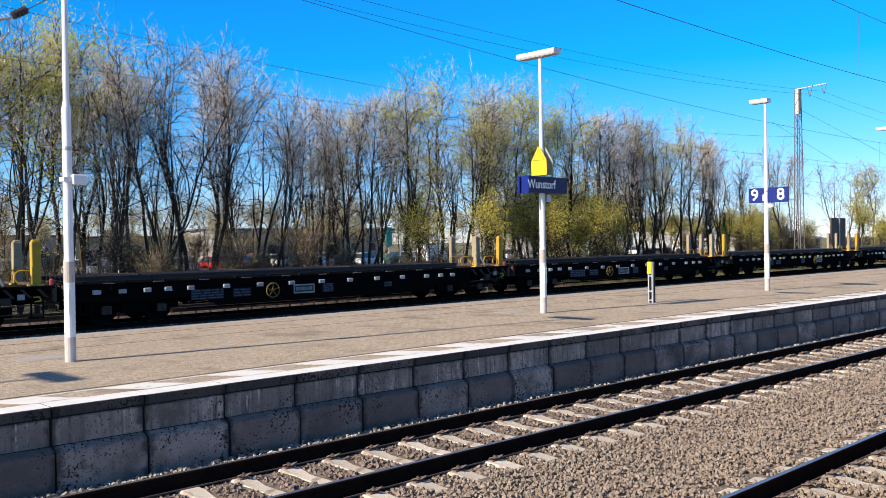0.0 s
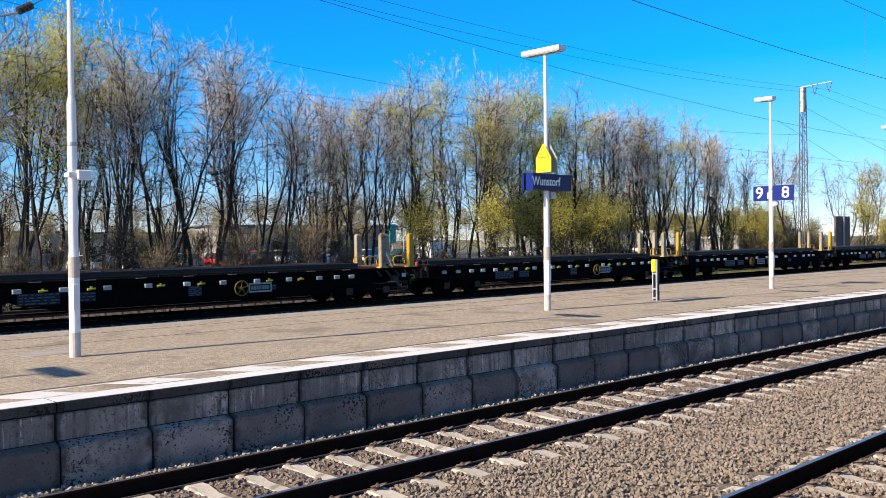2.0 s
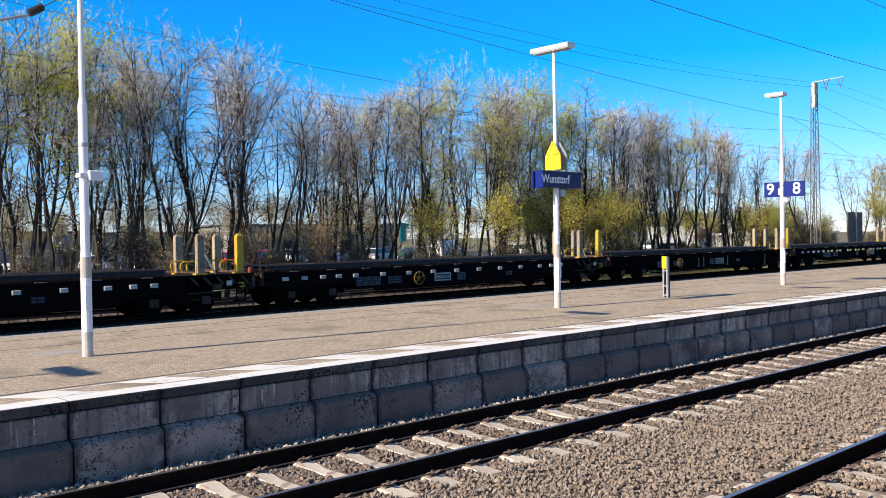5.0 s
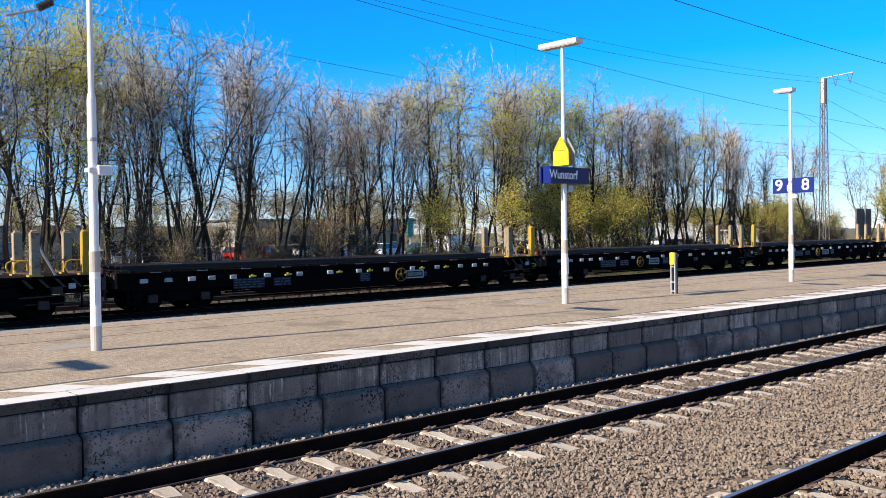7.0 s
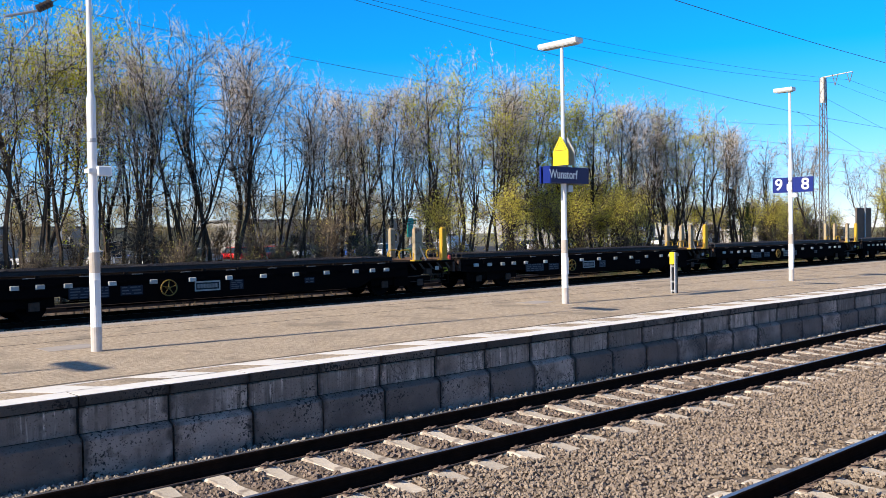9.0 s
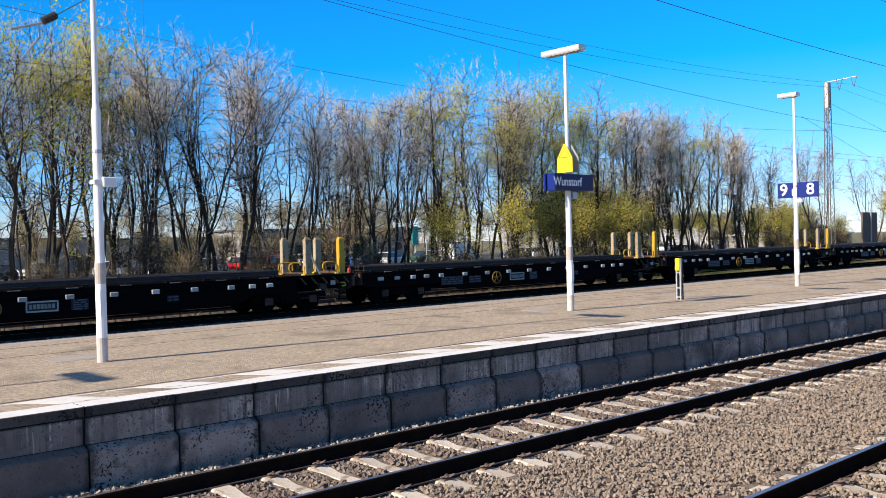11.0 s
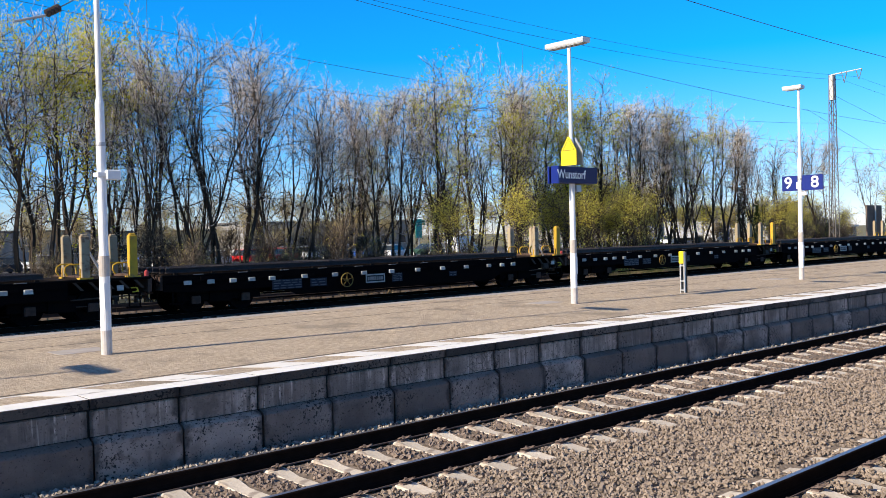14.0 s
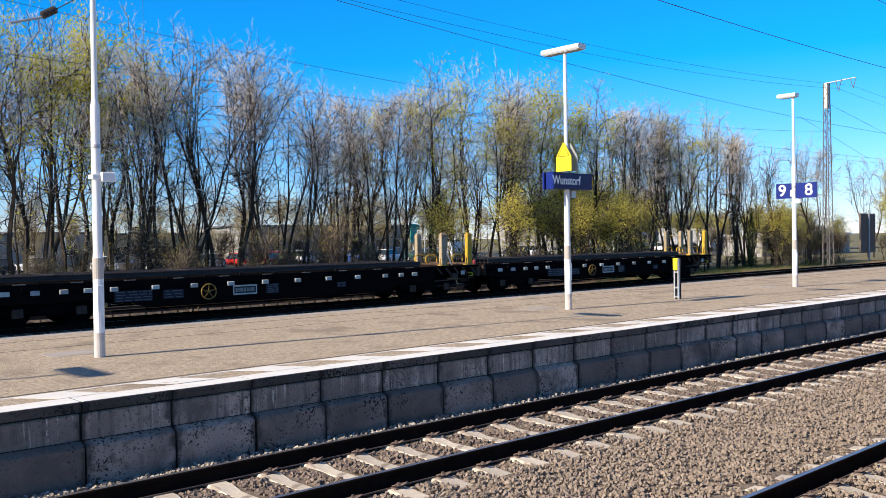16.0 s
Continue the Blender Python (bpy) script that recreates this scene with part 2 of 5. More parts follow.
M_GREEN = mat("green_grass", (0.11, 0.14, 0.04), 0.9, 0, (0.07, 0.1, 0.03), 4, 0.5, island=0.3)
M_WHITE = mat("white_post_paint", (0.8, 0.8, 0.8), 0.45, 0, (0.72, 0.72, 0.72), 3, 0.6, 0.05, 40, dirt=(0.6, 0.58, 0.55), dirt_scale=4, dirt_at=0.64)
M_WHEEL = mat("dull_yellow", (0.28, 0.19, 0.03), 0.7, 0, (0.16, 0.1, 0.03), 9, 0.5)
M_ARM = mat("pale_galvanised", (0.62, 0.62, 0.6), 0.6, 0, (0.48, 0.48, 0.46), 6, 0.5)
M_GALV = mat("galvanised_steel", (0.5, 0.5, 0.5), 0.5, 0.6, (0.38, 0.38, 0.38), 9, 0.6)
M_LAMP = mat("lamp_housing", (0.75, 0.75, 0.74), 0.4, 0, (0.68, 0.68, 0.67), 3, 0.5)
M_GLASS_LAMP = mat("lamp_glass", (0.55, 0.56, 0.55), 0.25)
M_BLUE = mat("sign_blue", (0.008, 0.006, 0.07), 0.5, 0, (0.007, 0.005, 0.06), 2, 0.5)
M_BLUE_B = mat("bright_sign_blue", (0.004, 0.016, 0.18), 0.4, 0, (0.003, 0.014, 0.15), 2, 0.5)
M_SIGNWHITE = mat("sign_white", (0.85, 0.85, 0.85), 0.4, 0, (0.8, 0.8, 0.8), 2, 0.5)
M_YELLOW = mat("warning_yellow", (0.85, 0.66, 0.02), 0.4, 0, (0.78, 0.6, 0.02), 4, 0.5)
M_BLACK = mat("black_paint", (0.02, 0.02, 0.02), 0.5)
M_PLATE = mat("pale_cover", (0.42, 0.38, 0.34), 0.8, 0, (0.34, 0.3, 0.27), 4, 0.5)
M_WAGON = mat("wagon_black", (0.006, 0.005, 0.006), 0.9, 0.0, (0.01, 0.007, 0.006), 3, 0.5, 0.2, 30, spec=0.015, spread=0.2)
M_HANDLE = mat("dull_handle", (0.2, 0.19, 0.19), 0.7, 0, (0.12, 0.11, 0.11), 6, 0.5)
M_BATTEN = mat("worn_batten", (0.34, 0.32, 0.3), 0.7, 0, (0.17, 0.16, 0.15), 6, 0.5)
M_HOOK = mat("lashing_yellow", (0.6, 0.52, 0.03), 0.55, 0, (0.4, 0.34, 0.03), 7, 0.5)
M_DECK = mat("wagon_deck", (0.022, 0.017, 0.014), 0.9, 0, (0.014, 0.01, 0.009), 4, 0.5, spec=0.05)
M_LOAD = mat("loaded_rail", (0.035, 0.03, 0.03), 0.6, 0.2, (0.022, 0.018, 0.018), 5, 0.5, spread=0.25)
M_TAB = mat("white_tab", (0.6, 0.58, 0.53), 0.6, 0, (0.36, 0.34, 0.31), 9, 0.6, spec=0.12, spread=0.2)
M_STAKE = mat("stake_yellow", (0.6, 0.36, 0.02), 0.6, 0, (0.45, 0.26, 0.03), 5, 0.6, 0.1, 40, dirt=(0.25, 0.15, 0.07), dirt_scale=5, dirt_at=0.6, spread=0.12)
M_STAKE_TAN = mat("stake_tan", (0.38, 0.31, 0.2), 0.75, 0, (0.28, 0.22, 0.14), 5, 0.6, 0.1, 40, dirt=(0.2, 0.12, 0.07), dirt_scale=5, dirt_at=0.58, spread=0.15)
M_RUST = mat("rust_brown", (0.11, 0.065, 0.045), 0.9, 0, (0.05, 0.03, 0.022), 8, 0.6)
M_RIB = mat("rust_rib", (0.075, 0.055, 0.042), 0.85, 0, (0.04, 0.028, 0.02), 7, 0.6)
M_PANEL = mat("lettering_panel", (0.014, 0.016, 0.03), 0.6)
M_TEXT = mat("pale_lettering", (0.12, 0.12, 0.13), 0.6)
M_RED = mat("signal_red", (0.4, 0.06, 0.06), 0.4)
M_WIRE = mat("wire", (0.1, 0.13, 0.13), 0.7, 0.2)
M_BARK = mat("bark", (0.068, 0.048, 0.034), 0.95, 0, (0.028, 0.02, 0.014), 6, 0.5, 0.6, 20, stretch=(1, 1, 0.3), spread=0.2)
M_BRANCH = mat("branch_bark", (0.1, 0.077, 0.06), 0.95, 0, (0.05, 0.038, 0.03), 2.5, 0.5, spread=0.2)
# twigs paler than old wood; the sunlight on their tips is in the colour
M_TWIG = mat("twig", (0.72, 0.64, 0.56), 0.9, 0, (0.48, 0.42, 0.36), 1.5, 0.5, spread=0.15)
M_TWIG_PALE = mat("pale_twig", (0.78, 0.7, 0.62), 0.9, 0, (0.58, 0.5, 0.43), 1.5, 0.5, spread=0.15)
def leaf_mat(name, col, col2):
    """Thin leaves that let part of the light through."""
    m = mat(name, col, 0.6, 0, col2, 1.2, 0.5, island=0.3)
    t = m.node_tree
    b = t.nodes["Principled BSDF"]
    tr = t.nodes.new("ShaderNodeBsdfTranslucent")
    t.links.new(b.inputs["Base Color"].links[0].from_socket, tr.inputs["Color"])
    mx = t.nodes.new("ShaderNodeMixShader")
    mx.inputs[0].default_value = 0.5
    t.links.new(b.outputs[0], mx.inputs[1])
    t.links.new(tr.outputs[0], mx.inputs[2])
    t.links.new(mx.outputs[0], t.nodes["Material Output"].inputs["Surface"])
    return m


M_LEAF = leaf_mat("young_leaf", (0.68, 0.64, 0.06), (0.48, 0.45, 0.05))
M_LEAF_BROWN = leaf_mat("catkin_brown", (0.76, 0.63, 0.42), (0.58, 0.47, 0.3))
M_LEAF_FAR = leaf_mat("far_brush", (0.44, 0.36, 0.17), (0.3, 0.24, 0.12))
M_LEAF_DARK = leaf_mat("ivy_green", (0.05, 0.08, 0.025), (0.03, 0.05, 0.018))
M_TWIG_DARK = mat("dark_twig", (0.28, 0.22, 0.145), 0.95, 0, (0.14, 0.108, 0.07), 1.5, 0.5, spread=0.2)
M_LEAF_OLIVE = leaf_mat("olive_leaf", (0.74, 0.66, 0.12), (0.54, 0.48, 0.1))
M_MAST = mat("weathered_steel", (0.2, 0.185, 0.17), 0.8, 0.1, (0.11, 0.1, 0.095), 5, 0.5)

# ---- mesh helpers ----
class Shape:
    """Collects vertices and faces of one mesh."""
    def __init__(self):
        self.v, self.f = [], []

    def add(self, verts, faces):
        n = len(self.v)
        self.v += [tuple(p) for p in verts]
        self.f += [tuple(i + n for i in q) for q in faces]
        return self

    def box(self, x0, x1, y0, y1, z0, z1, b=0.0, m=None):
        """A box with its long edges along z, top and bottom chamfered by b."""
        if b:
            r = [(x0 + b, y0), (x1 - b, y0), (x1, y0 + b), (x1, y1 - b), (x1 - b, y1), (x0 + b, y1), (x0, y1 - b), (x0, y0 + b)]
            inner = [(x0 + b, y0 + b), (x1 - b, y0 + b), (x1 - b, y0 + b), (x1 - b, y1 - b), (x1 - b, y1 - b), (x0 + b, y1 - b), (x0 + b, y1 - b), (x0 + b, y0 + b)]
            vs = [(x, y, z0) for x, y in r] + [(x, y, z1 - b) for x, y in r] + [(x, y, z1) for x, y in inner]
            fs = [tuple(range(7, -1, -1)), tuple(range(16, 24))]
            for k in (0, 8):
                fs += [(k + i, k + (i + 1) % 8, k + 8 + (i + 1) % 8, k + 8 + i) for i in range(8)]
        else:
            vs = [(x, y, z) for z in (z0, z1) for x, y in ((x0, y0), (x1, y0), (x1, y1), (x0, y1))]
            fs = [(3, 2, 1, 0), (4, 5, 6, 7), (0, 1, 5, 4), (1, 2, 6, 5), (2, 3, 7, 6), (3, 0, 4, 7)]
        if m is not None:
            vs = [tuple(m @ Vector(p)) for p in vs]
        return self.add(vs, fs)

    def tube(self, a, b, r0, r1=None, n=8, caps=True):
        a, b = Vector(a), Vector(b)
        r1 = r0 if r1 is None else r1
        w = (b - a).normalized()
        u = w.orthogonal().normalized()
        v = w.cross(u)
        c = [(math.cos(2 * math.pi * i / n), math.sin(2 * math.pi * i / n)) for i in range(n)]
        vs = [a + u * (x * r0) + v * (y * r0) for x, y in c] + [b + u * (x * r1) + v * (y * r1) for x, y in c]
        fs = [(i, (i + 1) % n, n + (i + 1) % n, n + i) for i in range(n)]
        if caps:
            fs += [tuple(range(n - 1, -1, -1)), tuple(range(n, 2 * n))]
        return self.add(vs, fs)

    def path(self, pts, r, n=6):
        for a, b in zip(pts[:-1], pts[1:]):
            self.tube(a, b, r, r, n)
        return self

    def prism(self, outline, x0, x1):
        """A closed outline of (y, z) drawn out along x."""
        n = len(outline)
        vs = [(x0, y, z) for y, z in outline] + [(x1, y, z) for y, z in outline]
        fs = [(i, (i + 1) % n, n + (i + 1) % n, n + i) for i in range(n)] + [tuple(range(n - 1, -1, -1)), tuple(range(n, 2 * n))]
        return self.add(vs, fs)

    def lathe(self, rings, n=12, centre=(0, 0, 0)):
        cx, cy, cz = centre
        vs = [(cx + r * math.cos(2 * math.pi * i / n), cy + r * math.sin(2 * math.pi * i / n), cz + z) for r, z in rings for i in range(n)]
        fs = [(k * n + i, k * n + (i + 1) % n, (k + 1) * n + (i + 1) % n, (k + 1) * n + i) for k in range(len(rings) - 1) for i in range(n)]
        fs += [tuple(range(n - 1, -1, -1)), tuple(range((len(rings) - 1) * n, len(rings) * n))]
        return self.add(vs, fs)

    def mesh(self, name, material, smooth=False):
        me = bpy.data.meshes.new(name)
        me.from_pydata(self.v, [], self.f)
        me.materials.append(material)
        if smooth:
            me.polygons.foreach_set("use_smooth", [True] * len(me.polygons))
        me.update()
        return me


def part(name, shape, material, parent, label="", m=None, smooth=False):
    me = shape if isinstance(shape, bpy.types.Mesh) else shape.mesh(name, material, smooth)
    ob = new(name, me)
    ob.parent = parent
    if m is not None:
        ob.matrix_basis = m
    if label:
        ob["label"] = label
    return ob


def thing(name, label, category, m=None, group="", kind=""):
    ob = new(name)
    ob.empty_display_size = 0.2
    if m is not None:
        ob.matrix_basis = m
    return tagged(ob, label, category, group, kind)


def solid(name, shape, material, label, category, kind="structure", m=None, smooth=False):
    ob = new(name, shape.mesh(name, material, smooth))
    if m is not None:
        ob.matrix_basis = m
    return tagged(ob, label, category, kind=kind)


# ---- plan ----
EDGE, FAR_EDGE, TOP = 9.487, 17.226, 0.715      # platform edges across the tracks, and its height over the rails
LEFT, RIGHT = -22.0, 150.0                   # built length along the tracks
TRACKS = {"near": 3.36, "middle": 7.92, "hidden": 18.96, "train": 27.95, "siding": 32.92}
PITCH = 1.013                                # platform edge stones
BED = -0.20                                  # top of the ballast between the sleepers


def grid_sheet(name, xs, ys, height, material, label, category, kind="structure"):
    s = Shape()
    s.v = [(x, y, height(x, y)) for y in ys for x in xs]
    n = len(xs)
    s.f = [(j * n + i, j * n + i + 1, (j + 1) * n + i + 1, (j + 1) * n + i) for j in range(len(ys) - 1) for i in range(n - 1)]
    return solid(name, s, material, label, category, kind, smooth=True)


def smoothstep(a, b, x):
    k = min(1, max(0, (x - a) / (b - a)))
    return k * k * (3 - 2 * k)


def ground_height(x, y):
    z = -0.62 + 0.32 * smoothstep(42, 58, y)
    return z + 0.08 * noise.noise(Vector((x * 0.2, y * 0.2, 0)))


gx = [-2500, -600, -150, -60] + [-30 + 4 * i for i in range(55)] + [230, 320, 600, 2500]
gy = [-900, -200, -40, -8, 0, 12, 24] + [28 + 1.5 * i for i in range(16)] + [56, 66, 80, 110, 160, 300, 700, 2500]
grid_sheet("ground", gx, gy, ground_height, M_GRASS_GROUND, "rough grassy ground beside and beyond the tracks", "ground")

car_park = Shape()
car_park.box(-60, 160, 62, 122, -0.6, -0.2)
solid("car_park", car_park, M_ASPHALT, "grey asphalt car park behind the trees", "car park")


def bed_height(x, y):
    h = BED
    for c in (3.36, 7.92):
        if abs(y - c) < 0.45:
            h = BED - 0.015
    return h + 0.03 * noise.noise(Vector((x * 1.3, y * 1.3, 3)))


bx = [LEFT + 0.8 * i for i in range(int((RIGHT - LEFT) / 0.8) + 1)]
grid_sheet("track_bed", bx, [1.7 + 0.4 * i for i in range(21)], bed_height, M_BALLAST, "brown crushed stone bed between the platforms", "ballast")


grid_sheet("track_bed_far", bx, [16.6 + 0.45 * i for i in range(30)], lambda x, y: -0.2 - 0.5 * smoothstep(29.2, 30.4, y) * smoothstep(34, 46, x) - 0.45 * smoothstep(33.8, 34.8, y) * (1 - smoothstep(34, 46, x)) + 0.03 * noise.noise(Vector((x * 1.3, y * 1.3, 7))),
           M_BALLAST_SHADED, "crushed stone bed beyond the platform, shade painted in its dark colour", "ballast")

# the platform opposite: body, paving, painted edge
body = Shape().box(LEFT, RIGHT, EDGE + 0.05, FAR_EDGE - 0.05, -0.35, TOP - 0.06)
platform = solid("platform", body, M_JOINT, "long island platform with brown concrete paving", "platform")
solid("paving", Shape().box(LEFT, RIGHT, EDGE + 0.37, FAR_EDGE - 0.37, TOP - 0.055, TOP), M_PAVER, "brown-grey small concrete pavers on the platform", "paving")
lines = Shape()
for y0, y1 in ((10.395, 10.45), (FAR_EDGE - 1.035, FAR_EDGE - 0.995), (14.825, 14.852)):
    lines.box(LEFT, RIGHT, y0, y1, TOP - 0.01, TOP + 0.0025)
solid("paving_seam", lines, mat("seam", (0.06, 0.05, 0.04), 1.0, 0, (0.14, 0.115, 0.095), 1.1, 0.4), "dark narrow seams along the platform paving", "seam")
solid("safety_line", Shape().box(LEFT, RIGHT, 10.295, 10.341, TOP - 0.01, TOP + 0.003), M_HATCH, "thin worn white line along the platform edge", "line")

# stones of the platform wall, three courses
wall = thing("platform_wall", "platform wall of stained grey concrete blocks in three courses", "wall", kind="structure")
g, gc = 0.013, 0.007
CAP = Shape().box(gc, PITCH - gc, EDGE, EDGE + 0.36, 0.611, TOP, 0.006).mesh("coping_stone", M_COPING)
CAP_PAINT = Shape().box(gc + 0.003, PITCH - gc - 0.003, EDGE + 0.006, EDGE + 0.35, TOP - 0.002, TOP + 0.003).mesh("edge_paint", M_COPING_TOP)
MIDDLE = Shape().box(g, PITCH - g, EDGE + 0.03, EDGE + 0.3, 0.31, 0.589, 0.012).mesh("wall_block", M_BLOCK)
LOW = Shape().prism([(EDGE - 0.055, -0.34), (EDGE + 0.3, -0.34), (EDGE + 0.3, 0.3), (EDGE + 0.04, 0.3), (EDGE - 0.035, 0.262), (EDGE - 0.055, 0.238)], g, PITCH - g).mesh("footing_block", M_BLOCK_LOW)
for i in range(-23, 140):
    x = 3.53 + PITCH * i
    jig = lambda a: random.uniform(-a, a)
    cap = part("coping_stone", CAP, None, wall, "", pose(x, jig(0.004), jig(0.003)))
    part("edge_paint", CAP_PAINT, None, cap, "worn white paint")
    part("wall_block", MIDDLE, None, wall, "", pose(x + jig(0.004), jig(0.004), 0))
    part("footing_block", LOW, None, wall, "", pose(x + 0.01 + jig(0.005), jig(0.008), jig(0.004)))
far_wall = Shape().box(LEFT, RIGHT, FAR_EDGE - 0.36, FAR_EDGE, 0.6, TOP)
solid("coping_far", far_wall, M_PLATE, "pale stone edge along the far side of the platform", "coping")
hatch = thing("hatching", "worn white slanting bars painted behind the platform edge", "marking", kind="structure")
for i in range(-12, 90):
    x = 4.41 + 1.335 * i + random.uniform(-0.04, 0.04)
    b = Shape()
    top = [(x, 10.295), (x + 0.36, EDGE + 0.37), (x + 0.92, EDGE + 0.37), (x + 0.56, 10.295)]
    b.add([(a, c, z) for z in (TOP - 0.005, TOP + 0.003) for a, c in top], [(3, 2, 1, 0), (4, 5, 6, 7), (0, 1, 5, 4), (1, 2, 6, 5), (2, 3, 7, 6), (3, 0, 4, 7)])
    part("bar", b, M_HATCH, hatch)

# the platform on which the camera stands
near = Shape().box(LEFT, RIGHT, -9.0, 1.62, -0.35, TOP)
solid("platform_near", near, M_PAVER, "brown-grey paved platform edge", "platform")


def rail_outline(h=0.172):
    r = [(-0.075, -h), (0.075, -h), (0.075, -h + 0.012), (0.02, -h + 0.03), (0.009, -h + 0.06), (0.009, -0.05), (0.034, -0.038), (0.036, -0.012), (0.028, -0.002)]
    return r + [(-y, z) for y, z in reversed(r[2:])]


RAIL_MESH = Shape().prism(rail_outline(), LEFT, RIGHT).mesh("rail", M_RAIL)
HEAD_MESH = Shape().prism([(-0.027, -0.003), (0.027, -0.003), (0.024, 0.0), (-0.024, 0.0)], LEFT, RIGHT).mesh("rail_head", M_RAIL_TOP)

# paler strips painted for the sunlight that catches the foot edges
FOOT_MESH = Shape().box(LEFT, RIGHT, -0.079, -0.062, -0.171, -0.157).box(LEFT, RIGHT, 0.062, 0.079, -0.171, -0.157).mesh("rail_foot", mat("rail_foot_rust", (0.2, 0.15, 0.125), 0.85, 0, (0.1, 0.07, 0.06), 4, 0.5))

# a concrete sleeper: high shoulders under the rails, a waist in the middle
def sleeper_mesh():
    rows = [(-1.3, 0.14, 0.10, -0.225), (-1.24, 0.15, 0.105, -0.195), (-0.95, 0.15, 0.1, -0.168), (-0.55, 0.15, 0.1, -0.172), (-0.3, 0.12, 0.08, -0.205),
            (0.3, 0.12, 0.08, -0.205), (0.55, 0.15, 0.1, -0.172), (0.95, 0.15, 0.1, -0.168), (1.24, 0.15, 0.105, -0.195), (1.3, 0.14, 0.10, -0.225)]
    s = Shape()
    for y, wb, wt, z in rows:
        s.v += [(-wb, y, -0.36), (wb, y, -0.36), (wt + 0.02, y, z - 0.018), (wt, y, z), (-wt, y, z), (-wt - 0.02, y, z - 0.018)]
    n = len(rows)
    for k in range(n - 1):
        s.f += [(6 * k + i, 6 * k + (i + 1) % 6, 6 * k + 6 + (i + 1) % 6, 6 * k + 6 + i) for i in range(6)]
    s.f += [tuple(range(5, -1, -1)), tuple(range(6 * n - 6, 6 * n))]
    return s.mesh("sleeper", M_SLEEPER)


# sleepers darkened in colour to stand for the shade around the train
SHADED_SLEEPER = sleeper_mesh()
SHADED_SLEEPER.materials.clear()
SHADED_SLEEPER.materials.append(mat("oiled_sleeper", (0.085, 0.065, 0.052), 0.95, 0, (0.045, 0.034, 0.028), 6, 0.5, spread=0.25))


def clip_mesh():
    """Spring clip with its screw and angle plate, beside a rail."""
    s = Shape()
    s.box(-0.06, 0.06, 0.0, 0.08, -0.172, -0.155)
    for sx in (-1, 1):
        pts = [(0.008 * sx, 0.05, -0.14), (0.02 * sx, 0.1, -0.122), (0.04 * sx, 0.13, -0.1), (0.06 * sx, 0.12, -0.1), (0.066 * sx, 0.06, -0.122), (0.04 * sx, 0.0, -0.142)]
        s.path(pts, 0.0085, 4)
    s.tube((0, 0.05, -0.15), (0, 0.05, -0.105), 0.016, 0.016, 6)
    s.tube((0, 0.05, -0.128), (0, 0.05, -0.118), 0.022, 0.022, 8)
    return s.mesh("fastening", M_CLIP)


SLEEPER, CLIP = sleeper_mesh(), clip_mesh()


def track(y, label, sleepers, sleeper=None):
    tr = thing("track", label, "railway track", pose(0, y, 0), kind="structure")
    for side in (-0.75, 0.75):
        r = part("rail", RAIL_MESH, None, tr, "", pose(0, side, 0))
        part("rail_head", HEAD_MESH, None, r, "polished steel running surface")
        part("rail_foot", FOOT_MESH, None, r, "rust-brown rail foot edges, painted paler for the sun on them")
    for x, clips in sleepers:
        sl = part("sleeper", sleeper or SLEEPER, None, tr, "", pose(x, random.uniform(-0.015, 0.015), random.uniform(-0.006, 0.004), 0, 0, random.uniform(-0.6, 0.6)))
        if clips:
            for k in (-0.84, -0.66, 0.66, 0.84):
                part("fastening", CLIP, None, sl, "", pose(0, k, 0, 0, 0, 0 if abs(k) > 0.7 and k > 0 or -0.7 < k < 0 else 180))
    return tr


# sleeper grid of the middle track, 0.6 m apart
X0 = 5.19 - 0.6 * 10
X1 = 3.55
track(TRACKS["middle"], "railway track on pale concrete sleepers in brown ballast", [(X0 + 0.6 * i, 10 <= i < 75) for i in range(165)])
track(TRACKS["near"], "railway track with polished rails on concrete sleepers", [(X1 + 0.6 * i, 2 <= i < 25) for i in range(-20, 60)])
track(TRACKS["train"], "railway track under the passing goods train, shade painted on its sleepers", [(LEFT + 0.62 * i, False) for i in range(230)], SHADED_SLEEPER)
siding = thing("track", "disused siding with rusty rails in dry weeds", "railway track", pose(0, TRACKS["siding"], -0.02), kind="structure")
SHORT_RAIL = Shape().prism(rail_outline(), LEFT, 42).mesh("rail", mat("siding_rail", (0.09, 0.065, 0.05), 0.8, 0.1, (0.06, 0.04, 0.03), 3, 0.5))
for side in (-0.75, 0.75):
    part("rail", SHORT_RAIL, None, siding, "", pose(0, side, 0))
for i in range(100):
    part("sleeper", SHADED_SLEEPER, None, siding, "", pose(LEFT + 0.63 * i, 0, 0))


